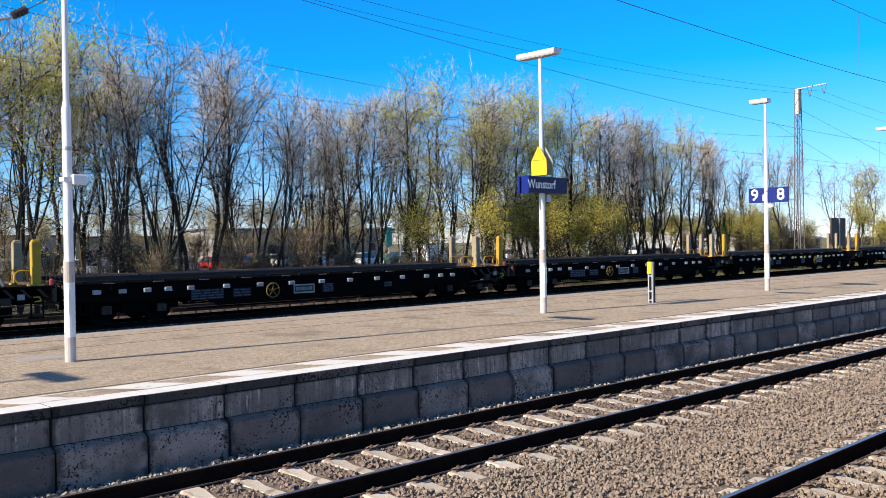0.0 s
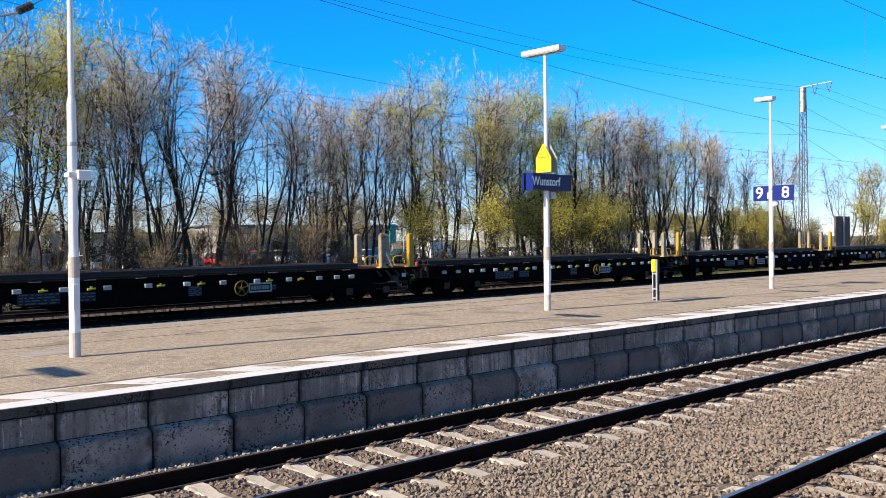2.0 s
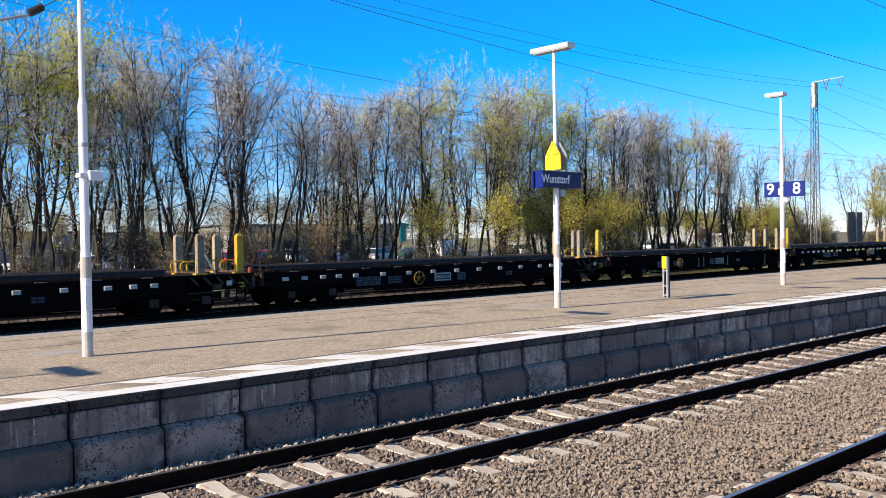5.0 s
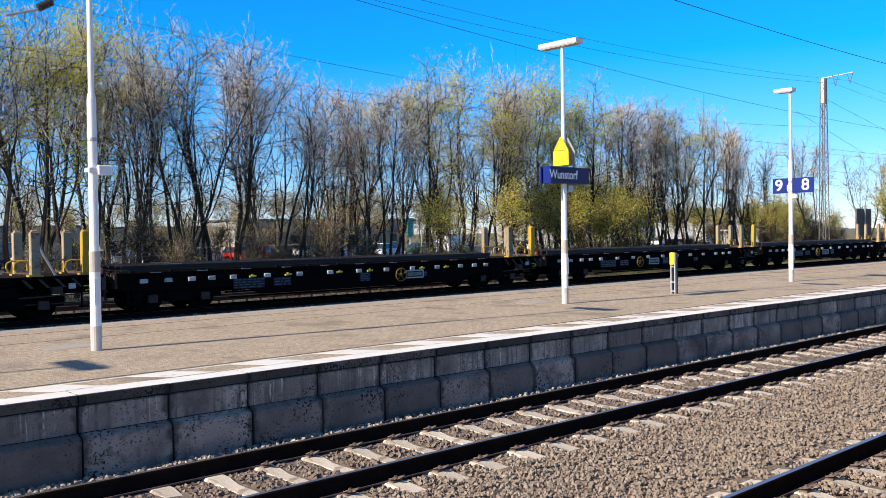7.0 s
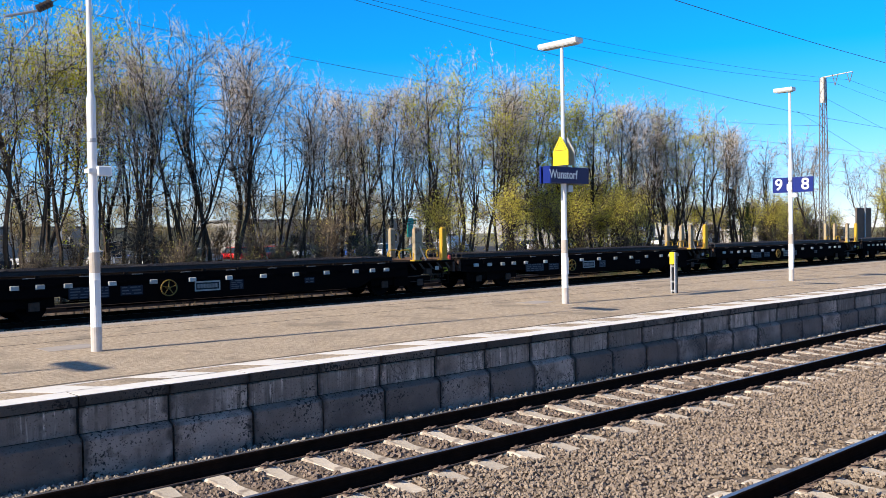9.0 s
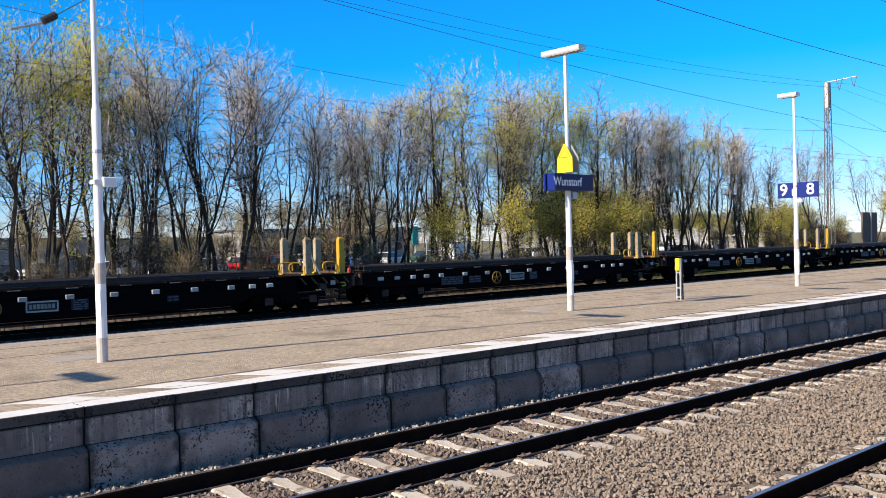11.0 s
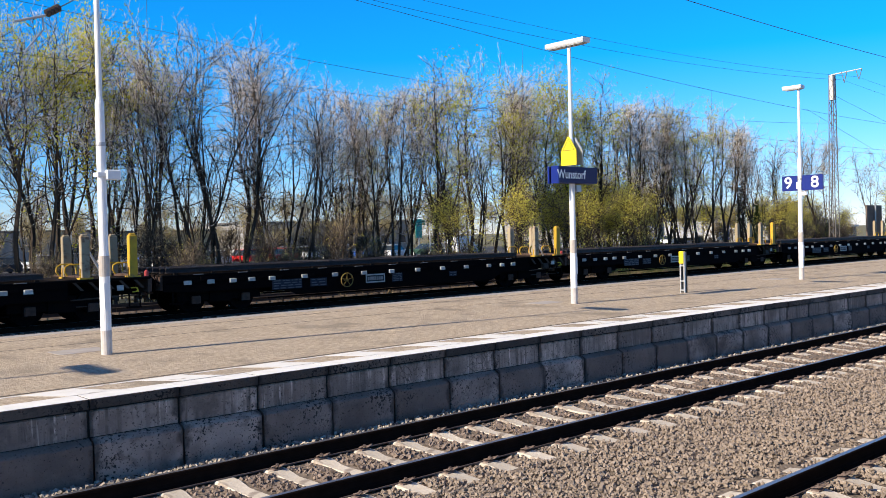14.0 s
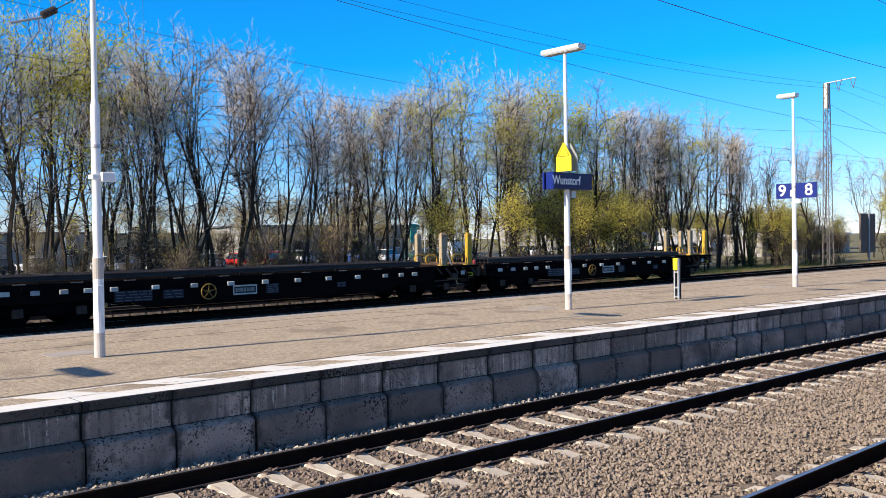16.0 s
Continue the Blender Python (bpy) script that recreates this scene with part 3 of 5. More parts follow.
# loose ballast stones as real geometry
def stones(name, count, area, material, label, size=(0.02, 0.038), rest=None):
    rng = np.random.default_rng(len(name) + count)
    cube = np.array([(x, y, z) for z in (-1, 1) for x, y in ((-1, -1), (1, -1), (1, 1), (-1, 1))], float) * 0.62
    quads = np.array([(3, 2, 1, 0), (4, 5, 6, 7), (0, 1, 5, 4), (1, 2, 6, 5), (2, 3, 7, 6), (3, 0, 4, 7)])
    xs, ys, zs = area(rng, count)
    count = len(xs)
    v = cube[None] * rng.uniform(0.48, 1.3, (count, 8, 3))
    v = v * (rng.uniform(size[0], size[1], (count, 1, 1)) * rng.uniform(0.7, 1.3, (count, 1, 3)))
    q = rng.normal(size=(count, 4))
    q /= np.linalg.norm(q, axis=1)[:, None]
    w, x, y, z = q.T
    R = np.stack([1 - 2 * (y * y + z * z), 2 * (x * y - z * w), 2 * (x * z + y * w), 2 * (x * y + z * w), 1 - 2 * (x * x + z * z), 2 * (y * z - x * w),
                  2 * (x * z - y * w), 2 * (y * z + x * w), 1 - 2 * (x * x + y * y)], 1).reshape(count, 3, 3)
    v = np.einsum("nij,nkj->nki", R, v) + np.stack([xs, ys, zs], 1)[:, None]
    f = (quads[None] + 8 * np.arange(count)[:, None, None]).reshape(-1, 4)
    me = bpy.data.meshes.new(name)
    me.vertices.add(count * 8)
    me.vertices.foreach_set("co", v.ravel())
    me.loops.add(len(f) * 4)
    me.loops.foreach_set("vertex_index", f.ravel().astype(np.int32))
    me.polygons.add(len(f))
    me.polygons.foreach_set("loop_start", np.arange(0, len(f) * 4, 4, dtype=np.int32))
    me.polygons.foreach_set("use_smooth", np.zeros(len(f), bool))
    me.materials.append(material)
    me.update()
    return tagged(new(name, me), label, "ballast", kind="stuff")


def bed_area(y0, y1, x0, x1, lift, fade=9.0):
    """Points on the bed, denser where x is small; none on the sleepers or under the rails."""
    def area(rng, n):
        u = rng.uniform(0, 1, n)
        xs = x0 + (x1 - x0) * u ** 1.9
        ys = rng.uniform(y0, y1, n)
        zs = np.full(n, BED) + rng.uniform(-0.02, lift, n)
        keep = np.ones(n, bool)
        for c, s0 in ((7.92, X0), (3.36, X1)):
            across = np.abs(ys - c)
            on = (across < 1.33) & (np.abs((xs - s0 + 0.3) % 0.6 - 0.3) < 0.145)
            keep &= ~on
            keep &= ~(np.abs(across - 0.75) < 0.1)
        return xs[keep], ys[keep], zs[keep]
    return area


stones("ballast_stones", 92000, bed_area(1.8, 7.0, 3.6, 33, 0.045), M_STONE, "loose brown crushed stones between the tracks", (0.017, 0.028))
stones("ballast_stones_rusty", 32000, bed_area(6.75, 9.07, 1.0, 34, 0.005), M_STONE_RUST, "dark rusty crushed stones between the sleepers")
stones("ballast_stones_pale", 18000, bed_area(8.76, 9.42, 0.5, 40, 0.06), M_STONE_PALE, "pale crushed stones along the foot of the platform wall", (0.018, 0.036))


def far_area(rng, n):
    xs = -6 + 60 * rng.uniform(0, 1, n) ** 1.5
    return xs, rng.uniform(25.0, 26.8, n), -0.2 + rng.uniform(-0.02, 0.03, n)


stones("ballast_stones_far", 9000, far_area, M_STONE_PALE, "pale crushed stones beside the train track", (0.025, 0.045))

# ---- the goods train ----
SPEED, SPAN, FIRST = 22.49, 19.805, 20.37
NEAR_SIDE = -1.33


def wagon(cut=0.0, plated=False, hooks=False, turned=False):
    """A long low flat wagon; cut shortens it; a plated one has grey handles and dull rings in place of the white plates. Local x along the track, y across, z up from the rail."""
    x1, x0 = 9.3 - cut, -10.1          # close-coupled: little room to the wagon ahead
    w = thing("flat_wagon", "long black flat wagon with yellow stakes, rolling past", "wagon", group="goods train")
    deck = Shape().box(x0, x1, -1.3, 1.3, 1.27, 1.36)
    for i in range(int((x1 - x0) / 1.3)):
        deck.box(x0 + 0.4 + 1.3 * i, x0 + 0.52 + 1.3 * i, -1.28, 1.28, 1.36, 1.41)
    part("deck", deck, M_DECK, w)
    for y in (NEAR_SIDE, 1.33):
        s = Shape()
        o = 0.04 if y > 0 else -0.04
        ya, yb = sorted((y, y - o * 3))
        s.box(x0, x1 - 2.5, min(y, y - o), max(y, y - o), 1.05, 1.3)
        s.box(x0, x1, ya, yb, 1.285, 1.33)
        # the belly of the side sill: deep in the middle, shallow over the bogies
        prof = [(x0, 0.8), (x0 + 0.9, 0.74), (x0 + 4.2, 0.74), (x0 + 4.9, 0.42), (x1 - 4.9, 0.42), (x1 - 4.2, 0.74), (x1 - 2.5, 0.74)]
        top = [(x, 1.1) for x, z in reversed(prof)]
        n = len(prof) * 2
        pts = prof + top
        s.add([(x, ya, z) for x, z in pts] + [(x, ya + 0.03, z) for x, z in pts], [tuple(range(n)), tuple(range(2 * n - 1, n - 1, -1))] + [(i, n + i, n + (i + 1) % n, (i + 1) % n) for i in range(n)])
        s.box(x0 + 4.9, x1 - 4.9, ya, yb, 0.41, 0.45)
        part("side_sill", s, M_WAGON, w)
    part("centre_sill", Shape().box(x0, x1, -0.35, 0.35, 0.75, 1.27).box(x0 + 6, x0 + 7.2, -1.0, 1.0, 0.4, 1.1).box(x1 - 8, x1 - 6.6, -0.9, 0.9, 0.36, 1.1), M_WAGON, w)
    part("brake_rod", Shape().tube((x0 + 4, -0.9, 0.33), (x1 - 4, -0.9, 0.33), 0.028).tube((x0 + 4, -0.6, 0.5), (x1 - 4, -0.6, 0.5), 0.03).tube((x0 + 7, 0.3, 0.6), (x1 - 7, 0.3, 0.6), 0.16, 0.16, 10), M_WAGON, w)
    for x, d in ((x0, -1), (x1, 1)):
        part("headstock", Shape().box(x - 0.06, x + 0.06, -1.28, 1.28, 0.85, 1.3), M_RUST, w)
        for y in ((-0.875, 0.875) if d > 0 else ()):
            b = Shape().tube((x, y, 1.05), (x + 0.22 * d, y, 1.05), 0.09, 0.08, 10).tube((x + 0.2 * d, y, 1.05), (x + 0.26 * d, y, 1.05), 0.25, 0.24, 14)
            part("buffer", b, M_WAGON, w)
        part("coupling", Shape().tube((x, 0, 1.0), (x + 0.18 * d, 0, 0.96), 0.05).tube((x + 0.1 * d, 0, 0.97), (x + 0.15 * d, 0, 0.7), 0.03), M_RUST, w)
        part("brake_hose", Shape().path([(x, -0.3 * d, 0.95), (x + 0.06 * d, -0.3 * d, 0.7), (x + 0.12 * d, -0.3 * d, 0.55), (x + 0.17 * d, -0.3 * d, 0.7)], 0.03), M_BLACK, w)
        part("end_step", Shape().box(x - 0.5 * d - 0.2, x - 0.5 * d + 0.2, -1.32, -1.1, 0.36, 0.4).box(x - 0.5 * d - 0.19, x - 0.5 * d - 0.15, -1.3, -1.27, 0.4, 0.85).box(x - 0.5 * d + 0.15, x - 0.5 * d + 0.19, -1.3, -1.27, 0.4, 0.85), M_WAGON, w)
        part("gangway_plate", Shape().box(min(x, x + 0.16 * d), max(x, x + 0.16 * d), -0.8, 0.9, 1.2, 1.26), M_RUST, w, "rusty gangway plate")
        for y, z, ln in ((-1.05, 1.12, 0.14), (-0.55, 0.78, 0.17), (-0.2, 0.62, 0.15)):
            part("end_fitting", Shape().box(min(x, x + ln * d), max(x, x + ln * d), y - 0.07, y + 0.07, z - 0.06, z + 0.05, 0.015), M_RUST, w)
        part("hand_rail", Shape().path([(x + 0.05 * d, -1.2, 1.1), (x + 0.15 * d, -1.2, 1.15), (x + 0.15 * d, -1.0, 1.35), (x + 0.05 * d, -1.0, 1.4)], 0.022), M_WAGON, w)
        bx = x - (2.6 if d > 0 else 2.1) * d
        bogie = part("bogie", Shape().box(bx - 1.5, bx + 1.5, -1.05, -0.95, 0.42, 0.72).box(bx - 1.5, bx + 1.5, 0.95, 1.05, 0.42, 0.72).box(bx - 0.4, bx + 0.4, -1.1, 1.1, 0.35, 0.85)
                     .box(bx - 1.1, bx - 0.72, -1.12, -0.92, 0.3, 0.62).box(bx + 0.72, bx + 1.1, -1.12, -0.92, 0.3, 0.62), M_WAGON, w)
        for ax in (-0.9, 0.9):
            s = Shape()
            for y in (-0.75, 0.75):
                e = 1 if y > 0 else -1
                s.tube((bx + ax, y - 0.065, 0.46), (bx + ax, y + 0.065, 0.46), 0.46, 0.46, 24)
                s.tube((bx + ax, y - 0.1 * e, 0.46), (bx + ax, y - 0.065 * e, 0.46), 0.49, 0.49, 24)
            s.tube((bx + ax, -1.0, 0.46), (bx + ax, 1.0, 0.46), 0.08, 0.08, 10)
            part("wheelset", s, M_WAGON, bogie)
            part("axle_box", Shape().box(bx + ax - 0.16, bx + ax + 0.16, -1.16, -0.98, 0.33, 0.6, 0.03), M_RUST, bogie)
    # the open end bay below the stakes: slanting ribs and small fittings before the centre sill
    for k in range(5):
        x = x1 - 2.35 + 0.46 * k
        part("rib", Shape().add([(x, -1.3, 1.27), (x + 0.09, -1.3, 1.27), (x + 0.33, -1.3, 1.0), (x + 0.24, -1.3, 1.0), (x, -1.24, 1.27), (x + 0.09, -1.24, 1.27), (x + 0.33, -1.24, 1.0), (x + 0.24, -1.24, 1.0)],
                                [(3, 2, 1, 0), (4, 5, 6, 7), (0, 1, 5, 4), (1, 2, 6, 5), (2, 3, 7, 6), (3, 0, 4, 7)]), M_RIB, w, "rusty slanting rib")
    part("end_rod", Shape().tube((x1 - 2.4, -1.2, 0.72), (x1 - 0.2, -1.2, 0.78), 0.025, 0.025, 6).tube((x1 - 2.2, -1.1, 0.5), (x1 - 0.3, -1.1, 0.5), 0.02, 0.02, 6), M_RIB, w)
    part("valve_box", Shape().box(x1 - 1.5, x1 - 1.2, -1.3, -1.1, 0.8, 1.02, 0.02), M_RIB, w)
    part("valve_lever", Shape().path([(x1 - 0.62, -1.32, 1.02), (x1 - 0.45, -1.34, 1.02), (x1 - 0.4, -1.34, 0.9), (x1 - 0.58, -1.33, 0.88)], 0.022, 5), M_HOOK, w, "yellow bent lever")
    part("label_plate", Shape().box(x1 - 1.05, x1 - 0.85, -1.33, -1.3, 0.95, 1.12), M_TAB, w, "small pale plate")
    # lashing plates under the deck edge
    tab = Shape().box(-0.125, 0.125, -0.08, 0.0, -0.07, 0.07, 0.018).mesh("lashing_plate", M_TAB)
    bracket = Shape().box(-0.12, 0.12, -0.05, 0.0, -0.05, 0.03).mesh("lashing_ring", M_WAGON)
    for x in [-9.3, -8.5, -7.7, -7.0] + [-6.22 + 1.305 * i for i in range(9)] + [5.01, 5.69]:
        if x > x1 - 3.4:
            continue
        if plated:
            part("lashing_ring", bracket, None, w, "", pose(x, NEAR_SIDE - 0.005, 1.16))
            continue
        part("lashing_plate", tab, None, w, "white lashing plate", pose(x, NEAR_SIDE - 0.005, 1.075, random.uniform(-4, 4), 0, random.uniform(-3, 3)))
        part("lashing_ring", bracket, None, w, "", pose(x + 0.32, NEAR_SIDE - 0.005, 1.12))
    for i in range(10):
        x = x0 + 1.2 + (x1 - x0 - 5) * i / 9
        part("deck_batten", Shape().box(x - 0.17, x + 0.17, -1.345, -1.2, 1.33, 1.352), M_BATTEN, w, "worn grey batten end")
    for x in ((-5.5, -4.1, -1.9, -0.5, 2.1, 3.4) if hooks else ()):
        part("lashing_hook", Shape().tube((x - 0.13, NEAR_SIDE - 0.07, 1.05), (x + 0.13, NEAR_SIDE - 0.07, 1.07), 0.042, 0.03, 7).box(x - 0.03, x + 0.03, NEAR_SIDE - 0.08, NEAR_SIDE, 1.08, 1.14), M_HOOK, w, "bright yellow lashing hook")
    for x in ((-5.1, -2.15, -1.64, 0.95, 5.4) if plated else ()):
        part("handle", Shape().tube((x, NEAR_SIDE - 0.05, 1.1), (x - 0.04, NEAR_SIDE - 0.06, 0.62), 0.026, 0.026, 6).box(x - 0.08, x + 0.04, NEAR_SIDE - 0.08, NEAR_SIDE, 0.56, 0.63), M_HANDLE, w, "dull grey handle")
    # yellow hand-brake wheel with five spokes
    hx, hz, hr = -4.2 if plated else 0.95 if turned else -3.16, 0.84, 0.26
    ring = [(hx + hr * math.cos(a), NEAR_SIDE - 0.16, hz + hr * math.sin(a)) for a in [2 * math.pi * k / 24 for k in range(25)]]
    hw = part("brake_wheel", Shape().path(ring, 0.022, 6), M_WHEEL, w, "yellow hand-brake wheel")
    sp = Shape()
    for k in range(5):
        a = 2 * math.pi * k / 5 + 0.3
        sp.tube((hx, NEAR_SIDE - 0.14, hz), (hx + hr * math.cos(a), NEAR_SIDE - 0.16, hz + hr * math.sin(a)), 0.016, 0.016, 5)
    sp.tube((hx, NEAR_SIDE - 0.18, hz), (hx, NEAR_SIDE, hz), 0.05, 0.05, 8)
    part("spokes", sp, M_WHEEL, hw)
    # owner's board: a pale frame round dark ground with bars of unreadable lettering
    ox = 0.1 if plated else 1.75 if turned else -1.77
    board = part("owner_board", Shape().box(ox - 0.45, ox + 0.45, NEAR_SIDE - 0.03, NEAR_SIDE - 0.004, 0.66, 1.0), M_BLACK, w, "dark board with a pale frame and lettering")
    fr = Shape()
    for a, b, c, d in ((-0.45, 0.45, 0.95, 1.0), (-0.45, 0.45, 0.66, 0.71), (-0.45, -0.41, 0.66, 1.0), (0.41, 0.45, 0.66, 1.0)):
        fr.box(ox + a, ox + b, NEAR_SIDE - 0.045, NEAR_SIDE - 0.026, c, d)
    part("frame", fr, M_TAB, board, "pale frame")
    bars = Shape()
    for k in range(7):
        bars.box(ox - 0.36 + 0.105 * k, ox - 0.28 + 0.105 * k, NEAR_SIDE - 0.04, NEAR_SIDE - 0.028, 0.76, 0.9)
    part("lettering", bars, M_BATTEN, board)
    for px, wd, ht, rows in ((-4.3, 0.7, 0.3, 3), (-5.6, 1.2, 0.36, 4), (-0.7, 0.5, 0.34, 5), (2.2, 0.4, 0.2, 2)):
        pn = part("lettering_panel", Shape().box(px - wd / 2, px + wd / 2, NEAR_SIDE - 0.02, NEAR_SIDE - 0.002, 0.82 - ht / 2, 0.82 + ht / 2), M_PANEL, w)
        ln = Shape()
        for r in range(rows):
            z = 0.82 - ht / 2 + ht * (r + 0.5) / rows
            x = px - wd / 2 + 0.05
            while x < px + wd / 2 - 0.1:
                e = min(px + wd / 2 - 0.03, x + random.uniform(0.05, 0.3))
                ln.box(x, e, NEAR_SIDE - 0.027, NEAR_SIDE - 0.019, z - 0.018, z + 0.018)
                x = e + random.uniform(0.03, 0.12)
        part("lettering", ln, M_TEXT, pn, "rows of pale stencilled marks")
    part("bogie_plate", Shape().box(x0 + 1.25, x0 + 1.85, NEAR_SIDE - 0.06, NEAR_SIDE, 1.12, 1.26).box(x0 + 1.5, x0 + 1.72, NEAR_SIDE - 0.06, NEAR_SIDE, 0.95, 1.12), M_WAGON, w)
    # two stake frames at the end of the deck
    for k, sx in enumerate((x1 - 0.5, x1 - 1.95)):
        for y, m_, lab in ((-1.2, M_STAKE if k == 0 else M_STAKE_TAN, "yellow box-section stake" if k == 0 else "tan box-section stake"), (0.3, M_STAKE_TAN, "tan box-section stake")):
            e = 1 if y > 0 else -1
            s = Shape().box(sx - 0.13, sx + 0.13, y - 0.09, y + 0.09, 1.36, 2.72, 0.02)
            s.box(sx - 0.1, sx + 0.1, y - 0.07, y + 0.07, 2.71, 2.78, 0.03)
            st = part("stake", s, m_, w, lab)
            part("foot_plate", Shape().box(sx - 0.2, sx + 0.2, y - 0.12, y + 0.12, 1.36, 1.41).prism([(y - 0.02, 1.41), (y + 0.02, 1.41), (y + 0.02, 1.7), (y - 0.02, 1.7)], sx - 0.15, sx + 0.15), M_STAKE, st)
        part("cross_beam", Shape().box(sx - 0.1, sx + 0.1, -1.1, 1.1, 1.38, 1.46), M_RUST, w, "rusty cross beam")
        lp = [(sx - 0.3, -0.6, 1.46), (sx - 0.38, -0.6, 1.6), (sx - 0.36, -0.6, 1.75), (sx - 0.24, -0.6, 1.82), (sx + 0.1, -0.6, 1.82), (sx + 0.22, -0.6, 1.75), (sx + 0.22, -0.6, 1.5)]
        for dy in (0, 0.7):
            part("guide_loop", Shape().path([(x, y + dy, z) for x, y, z in lp], 0.026, 6), M_STAKE, w, "yellow tubular guide loop")
    part("brace", Shape().tube((x1 - 1.85, -1.05, 2.4), (x1 - 1.35, -1.1, 1.38), 0.035, 0.035, 6), M_GALV, w, "grey steel brace")
    part("tail_marker", Shape().lathe([(0.07, 0), (0.07, 0.16), (0.03, 0.2)], 8, (x1 + 0.02, -1.0, 1.36)), M_RED, w)
    return w


def rail_load(cut=0.0):
    r = thing("rail_stack", "dark new steel rails lying on the wagon deck", "rails", group="loads of the train")
    x1, x0 = 9.3 - cut - 3.1, -9.9
    me = Shape().prism(rail_outline(), x0, x1).mesh("rail", M_LOAD)
    for i in range(12):
        part("rail", me, None, r, "", pose(random.uniform(-0.12, 0.12), -1.12 + 2.24 * i / 11, 1.412 + 0.172))
    for k in range(4):
        part("spacer", Shape().box(x0 + 2 + 4.2 * k, x0 + 2.1 + 4.2 * k, -1.15, 1.15, 1.584, 1.605), M_LOAD, r)
    return r


WAGONS = []
proto, proto_load = wagon(), rail_load()
tail, tail_load = wagon(1.66), rail_load(1.66)
plain, plain_load = wagon(0.0, True), rail_load()
hooked, hooked_load = wagon(0.0, False, True, True), rail_load()
for k in range(-1, 20):
    if k == 19:
        pair = (tail, tail_load)
    elif k == 3:
        pair = (hooked, hooked_load)
    elif k == 7:
        pair = (plain, plain_load)
    elif k == -1:
        pair = (proto, proto_load)
    else:
        pair = (copy_thing(hooked if k in (2, 8) else proto, pose(0, 0, 0)), copy_thing(proto_load, pose(0, 0, 0)))
    for ob in pair:
        ob.scale = (1, 1, 0.94)
        WAGONS.append((ob, FIRST + SPAN * k))
tagged(tail, "last black flat wagon with yellow stakes, rolling past")

# ---- trees and shrubs ----
def tubes(name, segs, sides, material):
    """One mesh of thin tapered tubes from rows of (start, end, radius, radius)."""
    s = np.array(segs, float)
    p0, p1, r0, r1 = s[:, 0:3], s[:, 3:6], s[:, 6], s[:, 7]
    w = p1 - p0
    w /= np.linalg.norm(w, axis=1)[:, None] + 1e-9
    ref = np.where(np.abs(w[:, 2:3]) < 0.8, [[0, 0, 1.0]], [[1.0, 0, 0]])
    u = np.cross(w, ref)
    u /= np.linalg.norm(u, axis=1)[:, None]
    v = np.cross(w, u)
    a = 2 * np.pi * np.arange(sides) / sides
    ring = np.cos(a)[None, :, None] * u[:, None] + np.sin(a)[None, :, None] * v[:, None]
    co = np.concatenate([p0[:, None] + ring * r0[:, None, None], p1[:, None] + ring * r1[:, None, None]], 1).reshape(-1, 3)
    i = np.arange(sides)
    j = (i + 1) % sides
    q = np.stack([i, j, j + sides, i + sides], 1)
    f = (q[None] + 2 * sides * np.arange(len(s))[:, None, None]).reshape(-1, 4)
    return raw_mesh(name, co, f, [material])


def spikes(segs):
    """Vertices and faces of pointed three-sided twigs."""
    s = np.array(segs, float)
    p0, p1, r0 = s[:, 0:3], s[:, 3:6], s[:, 6]
    w = p1 - p0
    w /= np.linalg.norm(w, axis=1)[:, None] + 1e-9
    u = np.cross(w, np.where(np.abs(w[:, 2:3]) < 0.8, [[0, 0, 1.0]], [[1.0, 0, 0]]))
    u /= np.linalg.norm(u, axis=1)[:, None]
    v = np.cross(w, u)
    ring = [p0 + (np.cos(a) * u + np.sin(a) * v) * r0[:, None] for a in (0, 2.1, 4.2)]
    c = np.stack(ring + [p1], 1).reshape(-1, 3)
    t = np.array([(0, 1, 3), (1, 2, 3), (2, 0, 3)])
    return c, (t[None] + 4 * np.arange(len(s))[:, None, None]).reshape(-1, 3)


def raw_mesh(name, co, f, materials, index=None):
    me = bpy.data.meshes.new(name)
    me.vertices.add(len(co))
    me.vertices.foreach_set("co", np.ascontiguousarray(co, dtype=np.float32).ravel())
    me.loops.add(f.size)
    me.loops.foreach_set("vertex_index", f.ravel().astype(np.int32))
    me.polygons.add(len(f))
    me.polygons.foreach_set("loop_start", np.arange(0, f.size, f.shape[1], dtype=np.int32))
    for m in materials:
        me.materials.append(m)
    me.polygons.foreach_set("use_smooth", np.zeros(len(f), bool))
    if index is not None:
        me.polygons.foreach_set("material_index", index)
    me.update()
    return me


def crown_mesh(name, fine, material):
    """Twigs and their ends as pointed spikes, in one mesh."""
    return raw_mesh(name, *spikes(fine), [material])


def leaf_mesh(name, centres, size, material, rng):
    n = len(centres)
    d = rng.normal(size=(n, 2, 3))
    d /= np.linalg.norm(d, axis=2)[:, :, None]
    k = rng.uniform(size[0], size[1], (n, 1))
    a, b = d[:, 0] * k, d[:, 1] * k * 0.6
    c = np.asarray(centres)
    co = np.stack([c - a, c + b, c + a, c - b], 1).reshape(-1, 3)
    return raw_mesh(name, co, np.arange(4 * n).reshape(n, 4), [material])


